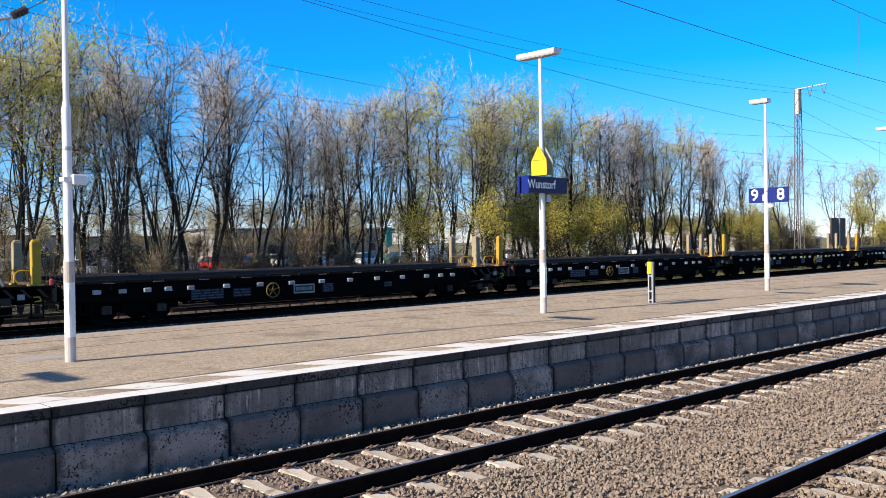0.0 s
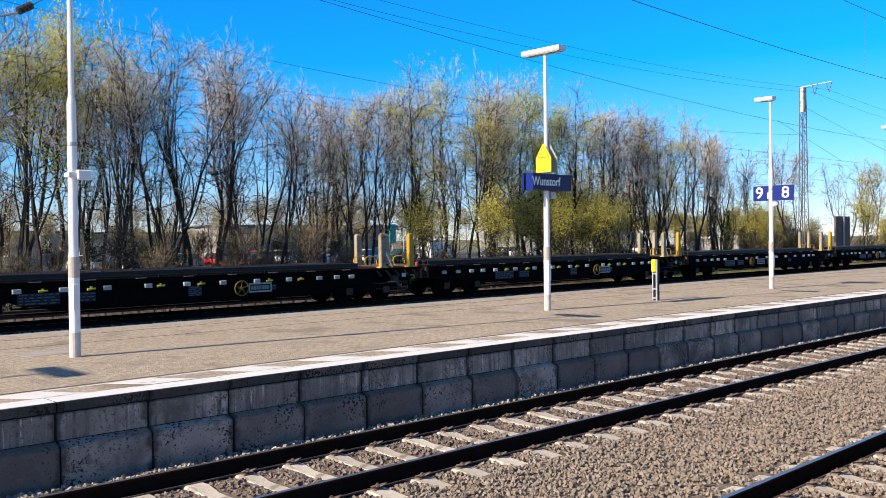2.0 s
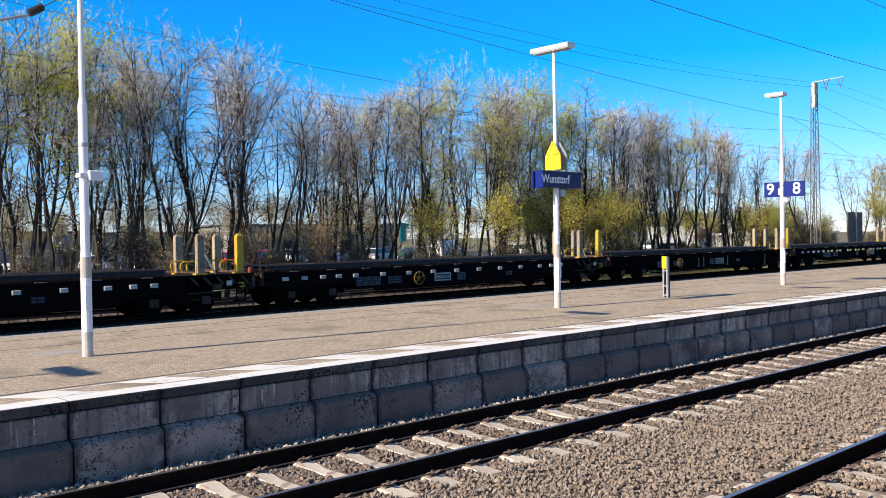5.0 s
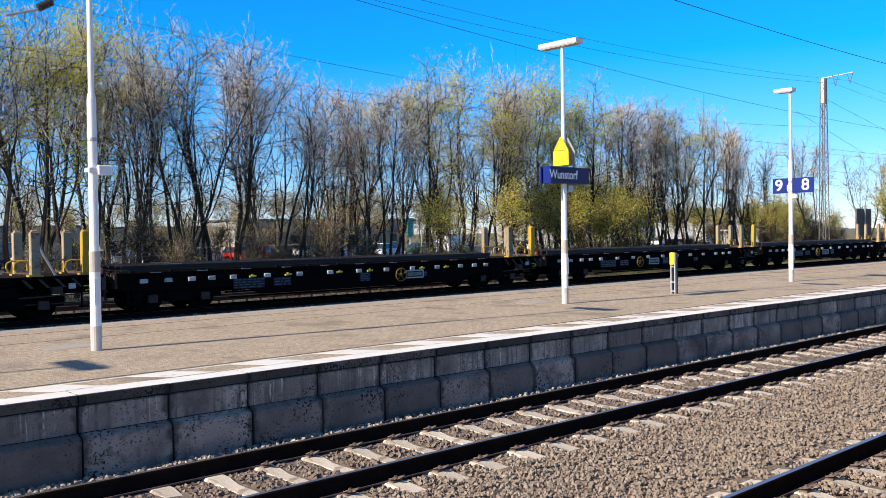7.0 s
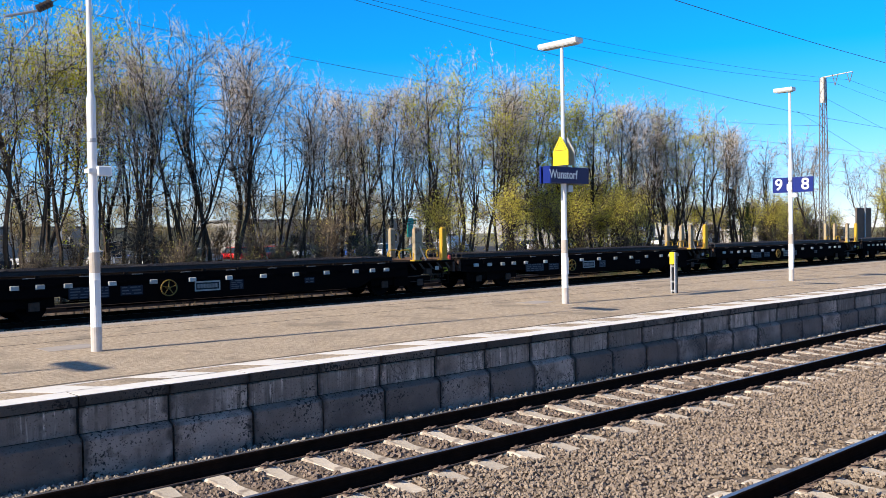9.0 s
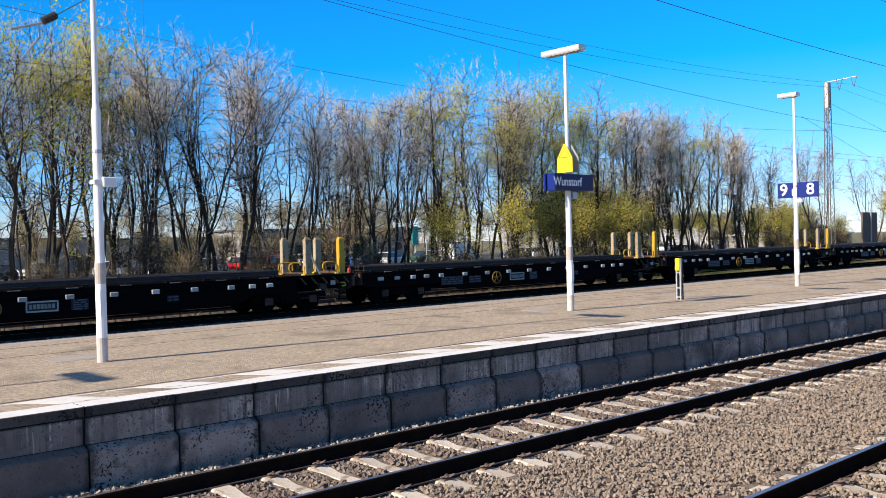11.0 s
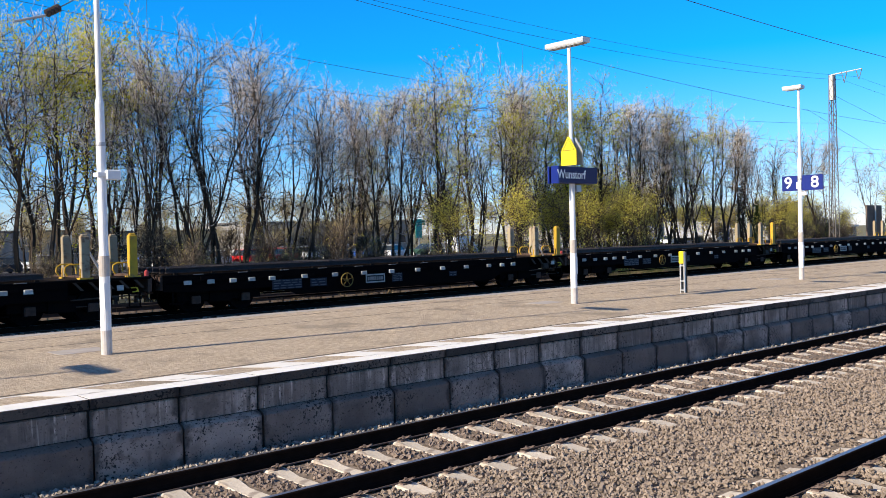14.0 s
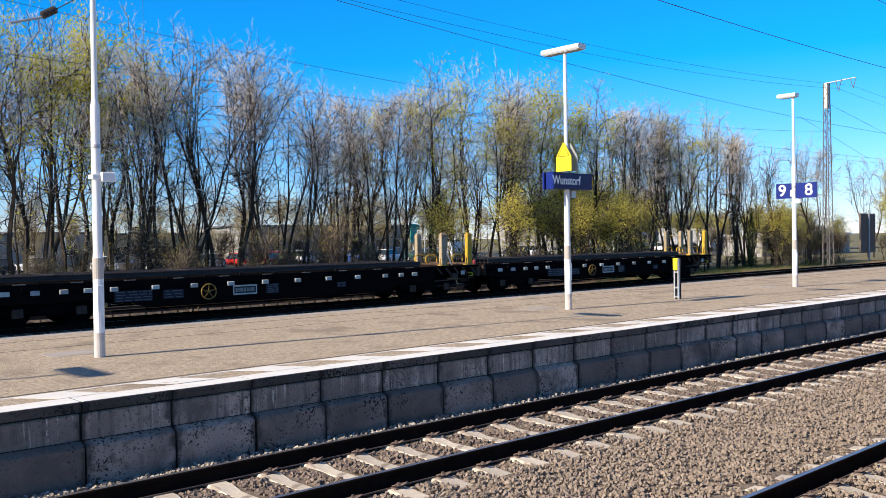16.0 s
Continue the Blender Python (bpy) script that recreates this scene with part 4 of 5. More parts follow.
def grow(seed, height, stems, reach, limbs, low=0.2, twigs=(5, 4, 3)):
    """Segments of trunk and limbs, of branches, of twigs, and the twig tips; a tree of the given height standing at the origin."""
    rng = np.random.default_rng(seed)
    mid_wood, fine, tips = [], [], []
    up = np.array([0, 0, 1.0])

    def unit(v):
        return v / (np.linalg.norm(v) + 1e-9)

    def shoot(p, d, length, r, n, bend, wander, store, end=0.35):
        """A branch that sways: its turning keeps on for a while before it changes."""
        pts = [p]
        sway = rng.normal(size=3) * wander
        for i in range(n):
            sway = sway * 0.4 + rng.normal(size=3) * wander
            d = unit(d + up * bend + sway)
            q = p + d * length / n
            ra, rb = r * (1 - (1 - end) * i / n), r * (1 - (1 - end) * (i + 1) / n)
            store.append((*p, *q, ra, rb))
            p = q
            pts.append(p)
        return pts

    def aside(d, angle):
        """A direction at the given angle from d."""
        v = rng.normal(size=3)
        v = unit(v - d * np.dot(v, d))
        return unit(d * np.cos(angle) + v * np.sin(angle))

    def along(pts, g):
        n = len(pts) - 1
        i = min(n - 1, int(g * n))
        return pts[i] + (pts[i + 1] - pts[i]) * (g * n - i), unit(pts[i + 1] - pts[i])

    def dress(limb, ln):
        """Crooked side branches, their twigs and fine ends along a limb; sparser low down, where the twigs have died off."""
        for b in range(twigs[0]):
            g = min(0.999, 0.15 + 0.85 * (b + rng.uniform(0, 1)) / twigs[0])
            p2, d = along(limb, g)
            f = min(1.0, max(0.0, p2[2] / height))
            rise = 0.1 * f
            sub = shoot(p2, aside(d, rng.uniform(0.45, 1.05)), max(0.6, ln * rng.uniform(0.4, 0.75)), 0.0155, 2, rise * 1.4, 0.22, mid_wood, 0.5)
            number = twigs[1] if f > 0.5 else max(1, twigs[1] - 1)
            for c in range(number):
                p3, d3 = along(sub, min(0.999, 0.2 + 0.8 * (c + rng.uniform(0, 1)) / number))
                d3 = aside(d3, rng.uniform(0.35, 1.0))
                mid = p3 + d3 * rng.uniform(0.15, 0.4)
                end = mid + unit(d3 + up * 0.35 * f + rng.normal(size=3) * 0.25) * rng.uniform(0.2, 0.45)
                fine.append((*p3, *(mid + (mid - p3) * 0.6), 0.0085, 0.0))
                fine.append((*mid, *end, 0.0075, 0.0))
                tips.append(end)
                for e in range(twigs[2] if f > 0.45 else 1):
                    p4 = mid if e % 2 else p3 + (mid - p3) * rng.uniform(0.4, 1)
                    q = p4 + unit(aside(d3, rng.uniform(0.3, 0.9)) + up * 0.3 * f) * rng.uniform(0.18, 0.42)
                    fine.append((*p4, *q, 0.007, 0.0))
                    tips.append(q)

    turn = rng.uniform(0, 2 * np.pi)
    wood = []
    for s in range(stems):
        thick = []
        wood.append(thick)
        a = turn + 2 * np.pi * s / stems + rng.uniform(-0.4, 0.4)
        lean = rng.uniform(0.02, 0.07) if stems > 1 else rng.uniform(0.0, 0.05)
        hgt = height * rng.uniform(0.84, 0.97) if s else height
        r0 = height * 0.0108 / (1 + 0.14 * (stems - 1))
        base = np.array([np.cos(a), np.sin(a), 0]) * (0.028 * height if stems > 1 else 0.0)
        base[2] = -0.3
        trunk = shoot(base, unit(np.array([np.cos(a) * lean, np.sin(a) * lean, 1.0])), hgt, r0, 17, 0.3, 0.085, thick, 0.09)
        mains = [(trunk, low, r0, max(4, limbs // (2 * stems)))]
        leaders = 5 if stems == 1 else 3
        for k in range(leaders):
            g = rng.uniform(0.3, 0.64)
            p, d = along(trunk, g)
            rad = r0 * (1 - 0.9 * g) * rng.uniform(0.42, 0.62)
            ln = (hgt * rng.uniform(0.82, 1.0) - p[2]) * 1.04
            mains.append((shoot(p, aside(d, rng.uniform(0.22, 0.45)), ln, rad, 12, 0.3, 0.125, thick, 0.16), 0.14, rad, max(2, limbs // (2 * stems * leaders))))
        for pts, first, rad, number in mains:
            for k in range(number):
                g = min(0.97, first + (1 - first) * (k + rng.uniform(0, 1)) / number)
                p, d = along(pts, g)
                f = p[2] / height
                ln = height * reach * (1.0 - 0.45 * f) * rng.uniform(0.55, 1.1)
                lr = min(0.026 if f < 0.45 else 0.034, max(0.018, rad * (1 - 0.86 * g) * 0.42))
                limb = shoot(p, aside(d, rng.uniform(0.6, 1.2) if f < 0.45 else rng.uniform(0.45, 0.95)), ln, lr, 6, 0.06 + 0.14 * f, 0.25, thick, 0.4)
                dress(limb, ln)
            dress(pts[len(pts) // 2:], height * 0.11)
    return wood, mid_wood, fine, np.array(tips)


def tree_kind(seed, height, stems, reach, limbs, twig_mat, leaf_mat, leaf_share, leaf_size, label, category="tree", name="tree", low=0.3, twigs=(5, 3, 2), leaf_jitter=0.06, sides=4, cover=0.5):
    rng = np.random.default_rng(seed + 50)
    wood, mid_wood, fine, tips = grow(seed, height, stems, reach, limbs, low, twigs)
    top = np.percentile(tips[:, 2], 99.3)
    wood, (mid_wood, fine, tips) = [np.array(q) for q in wood], [np.array(q) for q in (mid_wood, fine, tips)]
    k = height / top
    for q in (*wood, mid_wood, fine):
        q[:, :6] *= k
    tips = tips * k
    t = thing(name, label, category, group="trees behind the tracks" if category == "tree" else "shrubs behind the tracks")
    for stem in wood:
        part("trunk", tubes("trunk", stem, sides, M_BARK), None, t)
    tagged(part("brushwood", tubes("brushwood", mid_wood, 3, M_BRANCH), None, t), kind="stuff")
    part("crown", crown_mesh("crown", fine, twig_mat), None, t)
    if leaf_share:
        n = int(len(tips) * leaf_share)
        # foliage gathers in patches of the crown
        key = np.array([noise.noise(Vector(p) * 0.55 + Vector((seed, 0, 0))) for p in tips]) + rng.normal(size=len(tips)) * 0.12
        pick = np.argsort(-key)[:max(1, min(n, int(len(tips) * cover)))]
        reps = max(1, int(round(leaf_share)))
        c = np.concatenate([tips[pick] + rng.normal(size=(len(pick), 3)) * leaf_jitter for _ in range(reps)])
        part("foliage", leaf_mesh("foliage", c, leaf_size, leaf_mat, rng), None, t, "young spring leaves")
    return t


TREE_KINDS = {
    "bare": [tree_kind(11, 13.0, 1, 0.24, 44, M_TWIG, M_LEAF_BROWN, 1.0, (0.02, 0.042), "tall forked tree with dark trunk and fine bare twigs", cover=0.6),
             tree_kind(12, 13.0, 2, 0.22, 44, M_TWIG_PALE, M_LEAF_BROWN, 1.0, (0.02, 0.042), "tall twin-stemmed tree with pale catkins on bare twigs", cover=0.9),
             tree_kind(13, 13.0, 3, 0.22, 48, M_TWIG, M_LEAF_BROWN, 1.0, (0.02, 0.042), "tall bare tree with three dark stems", cover=0.5),
             tree_kind(14, 13.0, 2, 0.25, 44, M_TWIG, M_LEAF_BROWN, 1.0, (0.02, 0.042), "tall twin-stemmed bare tree with dark twigs", cover=0.5)],
    "slim": [tree_kind(15, 11.0, 1, 0.2, 22, M_TWIG, M_LEAF_BROWN, 0.5, (0.014, 0.03), "slim young tree with dark crooked branches", low=0.12, twigs=(4, 3, 1)),
             tree_kind(16, 11.0, 2, 0.2, 24, M_TWIG, M_LEAF_BROWN, 0.5, (0.014, 0.03), "slim forked young tree with dark branches", low=0.12, twigs=(4, 3, 1))],
    "leafing": [tree_kind(21, 13.0, 2, 0.24, 44, M_TWIG, M_LEAF, 3.0, (0.04, 0.085), "tall tree with patches of yellow-green spring leaves", cover=0.5, leaf_jitter=0.16),
                tree_kind(22, 13.0, 1, 0.25, 44, M_TWIG, M_LEAF, 3.0, (0.03, 0.07), "tall forked tree in first yellow-green leaf", cover=0.5, leaf_jitter=0.16)],
    "full": [tree_kind(31, 13.0, 2, 0.25, 48, M_TWIG, M_LEAF, 4.0, (0.04, 0.085), "broad tree in fresh yellow-green leaf", cover=0.95, leaf_jitter=0.25)],
}
SHRUBS = [tree_kind(41, 4.2, 4, 0.36, 12, M_TWIG_DARK, M_LEAF_OLIVE, 1.0, (0.02, 0.045), "tangled shrub with olive-green buds", "shrub", "shrub", 0.05, (3, 2, 1), sides=3),
          tree_kind(42, 3.6, 4, 0.42, 12, M_TWIG_DARK, M_LEAF_BROWN, 0.4, (0.016, 0.03), "tangled bare brown shrub", "shrub", "shrub", 0.05, (3, 2, 1), sides=3),
          tree_kind(43, 6.5, 4, 0.34, 14, M_TWIG_DARK, M_LEAF_OLIVE, 3.0, (0.035, 0.08), "tall shrub in fresh yellow-green leaf", "shrub", "shrub", 0.05, (3, 3, 2), sides=3, cover=0.85, leaf_jitter=0.2)]
# smaller trees beyond the car park
FAR_TREES = [tree_kind(61, 9.0, 1, 0.46, 18, M_TWIG_DARK, M_LEAF_FAR, 7.0, (0.09, 0.19), "brown-green tree beyond the car park", low=0.15, twigs=(2, 2, 1), sides=3, cover=0.8, leaf_jitter=0.4),
             tree_kind(62, 9.0, 2, 0.46, 18, M_TWIG_DARK, M_LEAF_FAR, 7.0, (0.09, 0.19), "bare brown tree beyond the car park", low=0.15, twigs=(2, 2, 1), sides=3, cover=0.9, leaf_jitter=0.4)]


def ivy_tree():
    """A slender trunk with a thick sleeve of ivy and a few bare limbs."""
    t = tree_kind(51, 10.0, 1, 0.2, 16, M_TWIG, None, 0, (0, 0), "slender tree wrapped in dark green ivy", "tree", "tree", 0.3, (4, 4, 2))
    rng = np.random.default_rng(5)
    n = 3600
    z = 6.6 * rng.uniform(0, 1, n) ** 1.15 + 0.3
    r = (0.62 - 0.055 * z + 0.3 * np.sin(z * 2.3 + 0.6) * np.sin(z * 0.9)) * np.sqrt(rng.uniform(0, 1, n)) + rng.normal(size=n) * 0.12
    a = rng.uniform(0, 2 * np.pi, n)
    part("ivy", leaf_mesh("ivy", np.stack([r * np.cos(a), r * np.sin(a), z], 1), (0.05, 0.1), M_LEAF_DARK, rng), None, t, "dark green ivy")
    return t


IVY = ivy_tree()
USED = set()


def plant(proto, x, y, scale, turn=None):
    m = pose(x, y, ground_height(x, y) + 0.05, random.uniform(-2, 2), random.uniform(-2, 2), random.uniform(0, 360) if turn is None else turn)
    if proto.name not in USED:
        USED.add(proto.name)
        proto.matrix_basis = m @ Matrix.Scale(scale, 4)
        return proto
    ob = copy_thing(proto, m)
    ob.scale = (scale, scale, scale)
    return ob


# front row: along the tracks, across them, top over the rails
ROW = [(13.3, 41.8, 12.1, "b"), (14.1, 40.3, 12.2, "l"), (16.7, 44.8, 13.8, "l"), (18.1, 44.8, 14.0, "f"), (18.2, 41.8, 11.9, "l"), (18.5, 40.3, 11.3, "b"), (20.3, 40.3, 12.4, "b"),
       (21.7, 40.3, 13.0, "b"), (25.5, 44.8, 13.9, "b"), (28.0, 46.9, 14.0, "b"), (27.0, 43.3, 11.4, "b"), (26.7, 40.3, 10.5, "b"), (29.4, 41.8, 10.4, "b"), (34.6, 46.9, 11.6, "b"),
       (32.4, 41.3, 10.4, "b"), (34.4, 43.3, 11.5, "l"), (35.9, 43.3, 11.9, "b"), (36.7, 40.3, 13.0, "l"), (41.4, 43.3, 13.9, "l"), (42.3, 41.8, 13.5, "b"), (42.4, 40.3, 11.9, "l"),
       (46.8, 43.3, 12.9, "l"), (49.7, 43.3, 13.8, "f"), (51.4, 41.8, 13.2, "f"), (54.4, 41.8, 13.9, "l"), (58.6, 43.3, 12.6, "b"), (64.3, 43.3, 13.5, "l"), (67.4, 41.8, 11.3, "b"),
       (70.1, 41.8, 13.1, "l"), (78.0, 39.8, 10.4, "b"), (79.7, 37.7, 11.3, "b"), (87.3, 39.8, 10.8, "b"), (108.3, 43.8, 11.3, "b"), (113.1, 41.8, 11.6, "l"), (118.9, 45.9, 11.8, "l"),
       (12.2, 40.6, 13.0, "l"), (14.9, 43.6, 13.6, "l"), (10.0, 42.8, 12.7, "l"), (6.7, 41.3, 12.2, "b"), (3.6, 43.8, 12.7, "b"), (-1.7, 41.8, 12.2, "l"),
       (33.3, 40.8, 11.0, "b"), (38.7, 42.5, 12.6, "b"), (44.6, 42.0, 12.8, "l"), (61.4, 42.2, 12.4, "b"), (68.5, 40.2, 11.8, "b"), (72.5, 40.6, 11.3, "b"), (75.6, 41.5, 11.5, "b"), (66.0, 42.8, 12.9, "b"), (23.4, 41.2, 12.2, "b"), (30.9, 42.6, 10.9, "b")]
KEY = {"b": "bare", "l": "leafing", "f": "full"}
count = {"b": 0, "l": 0, "f": 0}
for x, y, top, kind in ROW:
    kinds = TREE_KINDS[KEY[kind]]
    plant(kinds[count[kind] % len(kinds)], x, y, (top + 0.6) / 13.0)
    count[kind] += 1
# slim stems that have come up between them
for i in range(12):
    plant(TREE_KINDS["slim"][i % 2], 12.0 + 2.1 * i + random.uniform(-0.8, 0.8), random.uniform(43.5, 47.5), random.uniform(0.5, 0.75))
for i in range(16):
    plant(TREE_KINDS["slim"][i % 2], 11.5 + 3.5 * i + random.uniform(-0.8, 0.8), random.uniform(38.8, 43.5), random.uniform(0.72, 1.0))
for x, y, k in ((57.2, 40.6, 1.0), (60.3, 43.5, 1.02), (62.6, 40.9, 0.97), (65.2, 41.2, 1.0)):
    plant(TREE_KINDS["leafing"][0] if x > 64 else TREE_KINDS["bare"][int(x) % 4], x, y, k)
# leafy undergrowth below the middle of the row
for i in range(15):
    plant(SHRUBS[2], 46.5 + 1.45 * i + random.uniform(-0.7, 0.7), random.uniform(40.5, 47), random.uniform(0.75, 1.3))
# a thinner second row nearer the car park
for i in range(18):
    x = 0 + 4.6 * i + random.uniform(-1.5, 1.5)
    if x < 36 or i % 3 == 0:
        continue
    kinds = TREE_KINDS["bare"] + TREE_KINDS["leafing"]
    plant(kinds[i % 6] if not 36 < x < 62 else TREE_KINDS["leafing"][i % 2], x, random.uniform(47, 54), random.uniform(0.72, 0.95))
# trees round the far side of the car park
for i in range(46):
    plant(FAR_TREES[i % 2], 6 + 3.0 * i + random.uniform(-1.4, 1.4), random.uniform(93, 110), random.uniform(0.5, 0.75) if i < 16 else random.uniform(0.8, 1.1))
# a hedge of young trees before the warehouse
for i in range(22):
    plant(FAR_TREES[i % 2], 22 + 2.9 * i + random.uniform(-1, 1), random.uniform(89, 93), random.uniform(0.4, 0.6))
plant(IVY, 74.3, 41.8, 0.95)
plant(IVY, 71.0, 38.7, 0.74)
for i in range(70):
    x = 2 + 1.35 * i + random.uniform(-0.9, 0.9)
    if 60 < x < 72 or i % 5 == 1 and x < 42 or 33 < x < 47 and i % 3:
        continue
    plant(SHRUBS[(0, 1, 1, 0, 1)[i % 5] if not 34 < x < 62 else (2, 0, 2)[i % 3]], x, random.uniform(36.5, 47.0), random.uniform(0.7, 1.2))
# low brush along the fence line
for i in range(34):
    plant(SHRUBS[i % 2], 10.5 + 0.95 * i + random.uniform(-0.5, 0.5), random.uniform(37.0, 41.5), random.uniform(0.45, 0.75))
# leafy shrubs before and behind the lattice mast
for i in range(9):
    plant(SHRUBS[2], 74 + 3.2 * i + random.uniform(-1, 1), random.uniform(44, 50), random.uniform(0.7, 1.1))
for i in range(28):
    x = 71 + 2.0 * i + random.uniform(-0.8, 0.8)
    if 76 < x < 94:          # an open strip before the hoarding
        plant(SHRUBS[(2, 0)[i % 2]], x, random.uniform(39.5, 43.0), random.uniform(0.7, 0.95))
    else:
        plant(SHRUBS[(2, 0, 2, 1)[i % 4]], x, random.uniform(34.2, 39.0), random.uniform(0.7, 1.15))


def weeds(name, label, n, area, height, material):
    """Upright blades in tufts, one mesh."""
    rng = np.random.default_rng(n)
    segs = []
    for k in range(n):
        x, y, z = area(rng)
        for b in range(9):
            q = (x + rng.normal() * 0.12, y + rng.normal() * 0.1, z)
            h = height * rng.uniform(0.4, 1.0)
            tip = (q[0] + rng.normal() * 0.3 * h, q[1] + rng.normal() * 0.3 * h, z + h)
            segs.append((*q, *tip, 0.008, 0.003))
    return tagged(new(name, tubes(name, segs, 3, material)), label, "grass", kind="stuff")


weeds("dry_weeds", "dry straw-coloured weeds beside the far track", 60, lambda r: (r.uniform(0, 45), r.uniform(30.2, 31.8), -0.22), 0.3, M_DRY)
weeds("dry_grass", "dry straw-coloured grass on the bank under the shrubs", 1900, lambda r: (r.uniform(41, 135), r.uniform(30.6, 36.7), -0.68), 0.35, M_DRY)
weeds("verge_grass", "patchy green grass at the foot of the trees", 1800, lambda r: (r.uniform(0, 86), r.uniform(35.2, 40.8), -0.66), 0.4, M_GREEN)

# ---- platform furniture ----
def words(name, body_text, size, material, parent, m, depth=0.002, align="CENTER", bold=0.0):
    cu = bpy.data.curves.new(name, "FONT")
    cu.body, cu.size, cu.extrude, cu.align_x, cu.align_y = body_text, size, depth, align, "CENTER"
    cu.offset = bold
    tmp = bpy.data.objects.new(name, cu)
    scene.collection.objects.link(tmp)
    me = bpy.data.meshes.new_from_object(tmp.evaluated_get(bpy.context.evaluated_depsgraph_get()))
    bpy.data.objects.remove(tmp)
    me.materials.clear()
    me.materials.append(material)
    ob = part(name, me, None, parent, "white lettering", m)
    return ob


POSTS = [(-5.63, 13.05, "double"), (5.14, 13.07, "double"), (15.85, 13.11, "double"), (26.63, 13.05, "single"), (37.37, 13.05, "double"), (48.07, 13.05, "double")]


HS = 0.94                     # one height scale for all that stands on the posts


def lamp_post(x, y, head):
    p = thing("lamp_post", "white stepped steel platform lamp post with flat lamp head", "lamp post", pose(x, y, TOP), "platform lamp posts")
    part("lower_tube", Shape().lathe([(0.078, 0), (0.076, 0.05), (0.076, 1.5), (0.066, 1.62), (0.064, 3.2), (0.064, 3.9), (0.043, 4.0)], 16), M_WHITE, p, smooth=False)
    part("upper_tube", Shape().lathe([(0.043, 4.0), (0.04, 5.2), (0.038, 6.22)], 14), M_WHITE, p)
    part("base_sleeve", Shape().lathe([(0.0785, 0.0), (0.0785, 0.38)], 16), mat("scuffed_base", (0.6, 0.56, 0.52), 0.7, 0, (0.42, 0.38, 0.35), 6, 0.6), p, "scuffed grey foot")
    part("worn_band", Shape().lathe([(0.0775, 1.22), (0.0775, 1.54)], 16), mat("worn_band", (0.5, 0.45, 0.4), 0.7, 0, (0.36, 0.32, 0.28), 8, 0.6), p, "worn tan band")
    part("inspection_door", Shape().box(-0.045, 0.045, -0.083, -0.07, 0.72, 1.12, 0.004), M_WHITE, p)
    part("joint_collar", Shape().lathe([(0.066, 3.24), (0.07, 3.25), (0.07, 3.29), (0.066, 3.3)], 16), M_GALV, p)
    y0, y1 = (-0.5, 0.6) if head == "double" else (-0.13, 0.46)
    hd = Shape()
    prof = [(-0.11, 6.2), (0.11, 6.2), (0.135, 6.235), (0.135, 6.3), (0.11, 6.325), (-0.11, 6.325), (-0.135, 6.3), (-0.135, 6.235)]
    n = len(prof)
    hd.add([(a, y0, b) for a, b in prof] + [(a, y1, b) for a, b in prof], [tuple(range(n)), tuple(range(2 * n - 1, n - 1, -1))] + [(i, n + i, n + (i + 1) % n, (i + 1) % n) for i in range(n)])
    h = part("lamp_head", hd, M_LAMP, p, "flat white lamp head")
    part("lens", Shape().box(-0.1, 0.1, y0 + 0.06, y1 - 0.06, 6.185, 6.2), M_GLASS_LAMP, h)
    p.scale = (1, 1, HS)
    return p


posts = [lamp_post(*a) for a in POSTS]
px, py = POSTS[1][:2]
spk = thing("loudspeaker", "small white loudspeaker box on a lamp post", "loudspeaker", pose(px, py, TOP + 2.8 * HS))
part("box", Shape().box(0.03, 0.24, -0.13, 0.02, -0.07, 0.07, 0.015), M_WHITE, spk)
part("bracket", Shape().box(-0.085, 0.04, -0.09, 0.085, -0.03, 0.03), M_WHITE, spk)

# station name sign: a blue box with a white name, hung on the second post
sx, sy = POSTS[2][:2]
sign = thing("station_sign", "dark blue box sign with the white station name", "sign", pose(sx, sy, 0))
sign.scale = (1, 1, HS)
part("box", Shape().box(-0.66, 0.66, -0.2, 0.0, 3.655, 4.04), M_BLUE, sign)
# the end faces take a brighter blue to carry the sun on them
part("side_panel", Shape().box(-0.7, -0.662, -0.205, 0.005, 3.645, 4.05), M_BLUE_B, sign, "blue end panel, painted brighter for the sun on it")
part("rear_panel", Shape().box(-0.66, 0.66, 0.07, 0.1, 3.655, 4.04), M_BLUE, sign)
part("end_cap", Shape().box(-0.7, -0.662, 0.06, 0.11, 3.645, 4.05), M_BLUE_B, sign)
words("lettering", "Wunstorf", 0.29, M_SIGNWHITE, sign, pose(-0.24, -0.2045, 3.85, 90, 0, 0) @ Matrix.Diagonal((0.84, 1, 1, 1)), bold=0.004)
part("clamp", Shape().box(-0.07, 0.07, 0.0, 0.08, 3.75, 4.0), M_GALV, sign)
speaker = thing("junction_box", "small grey box under the station sign", "junction box", pose(sx, sy, 0))
speaker.scale = (1, 1, HS)
part("box", Shape().box(0.06, 0.22, -0.1, 0.06, 3.46, 3.62, 0.01), M_GALV, speaker)

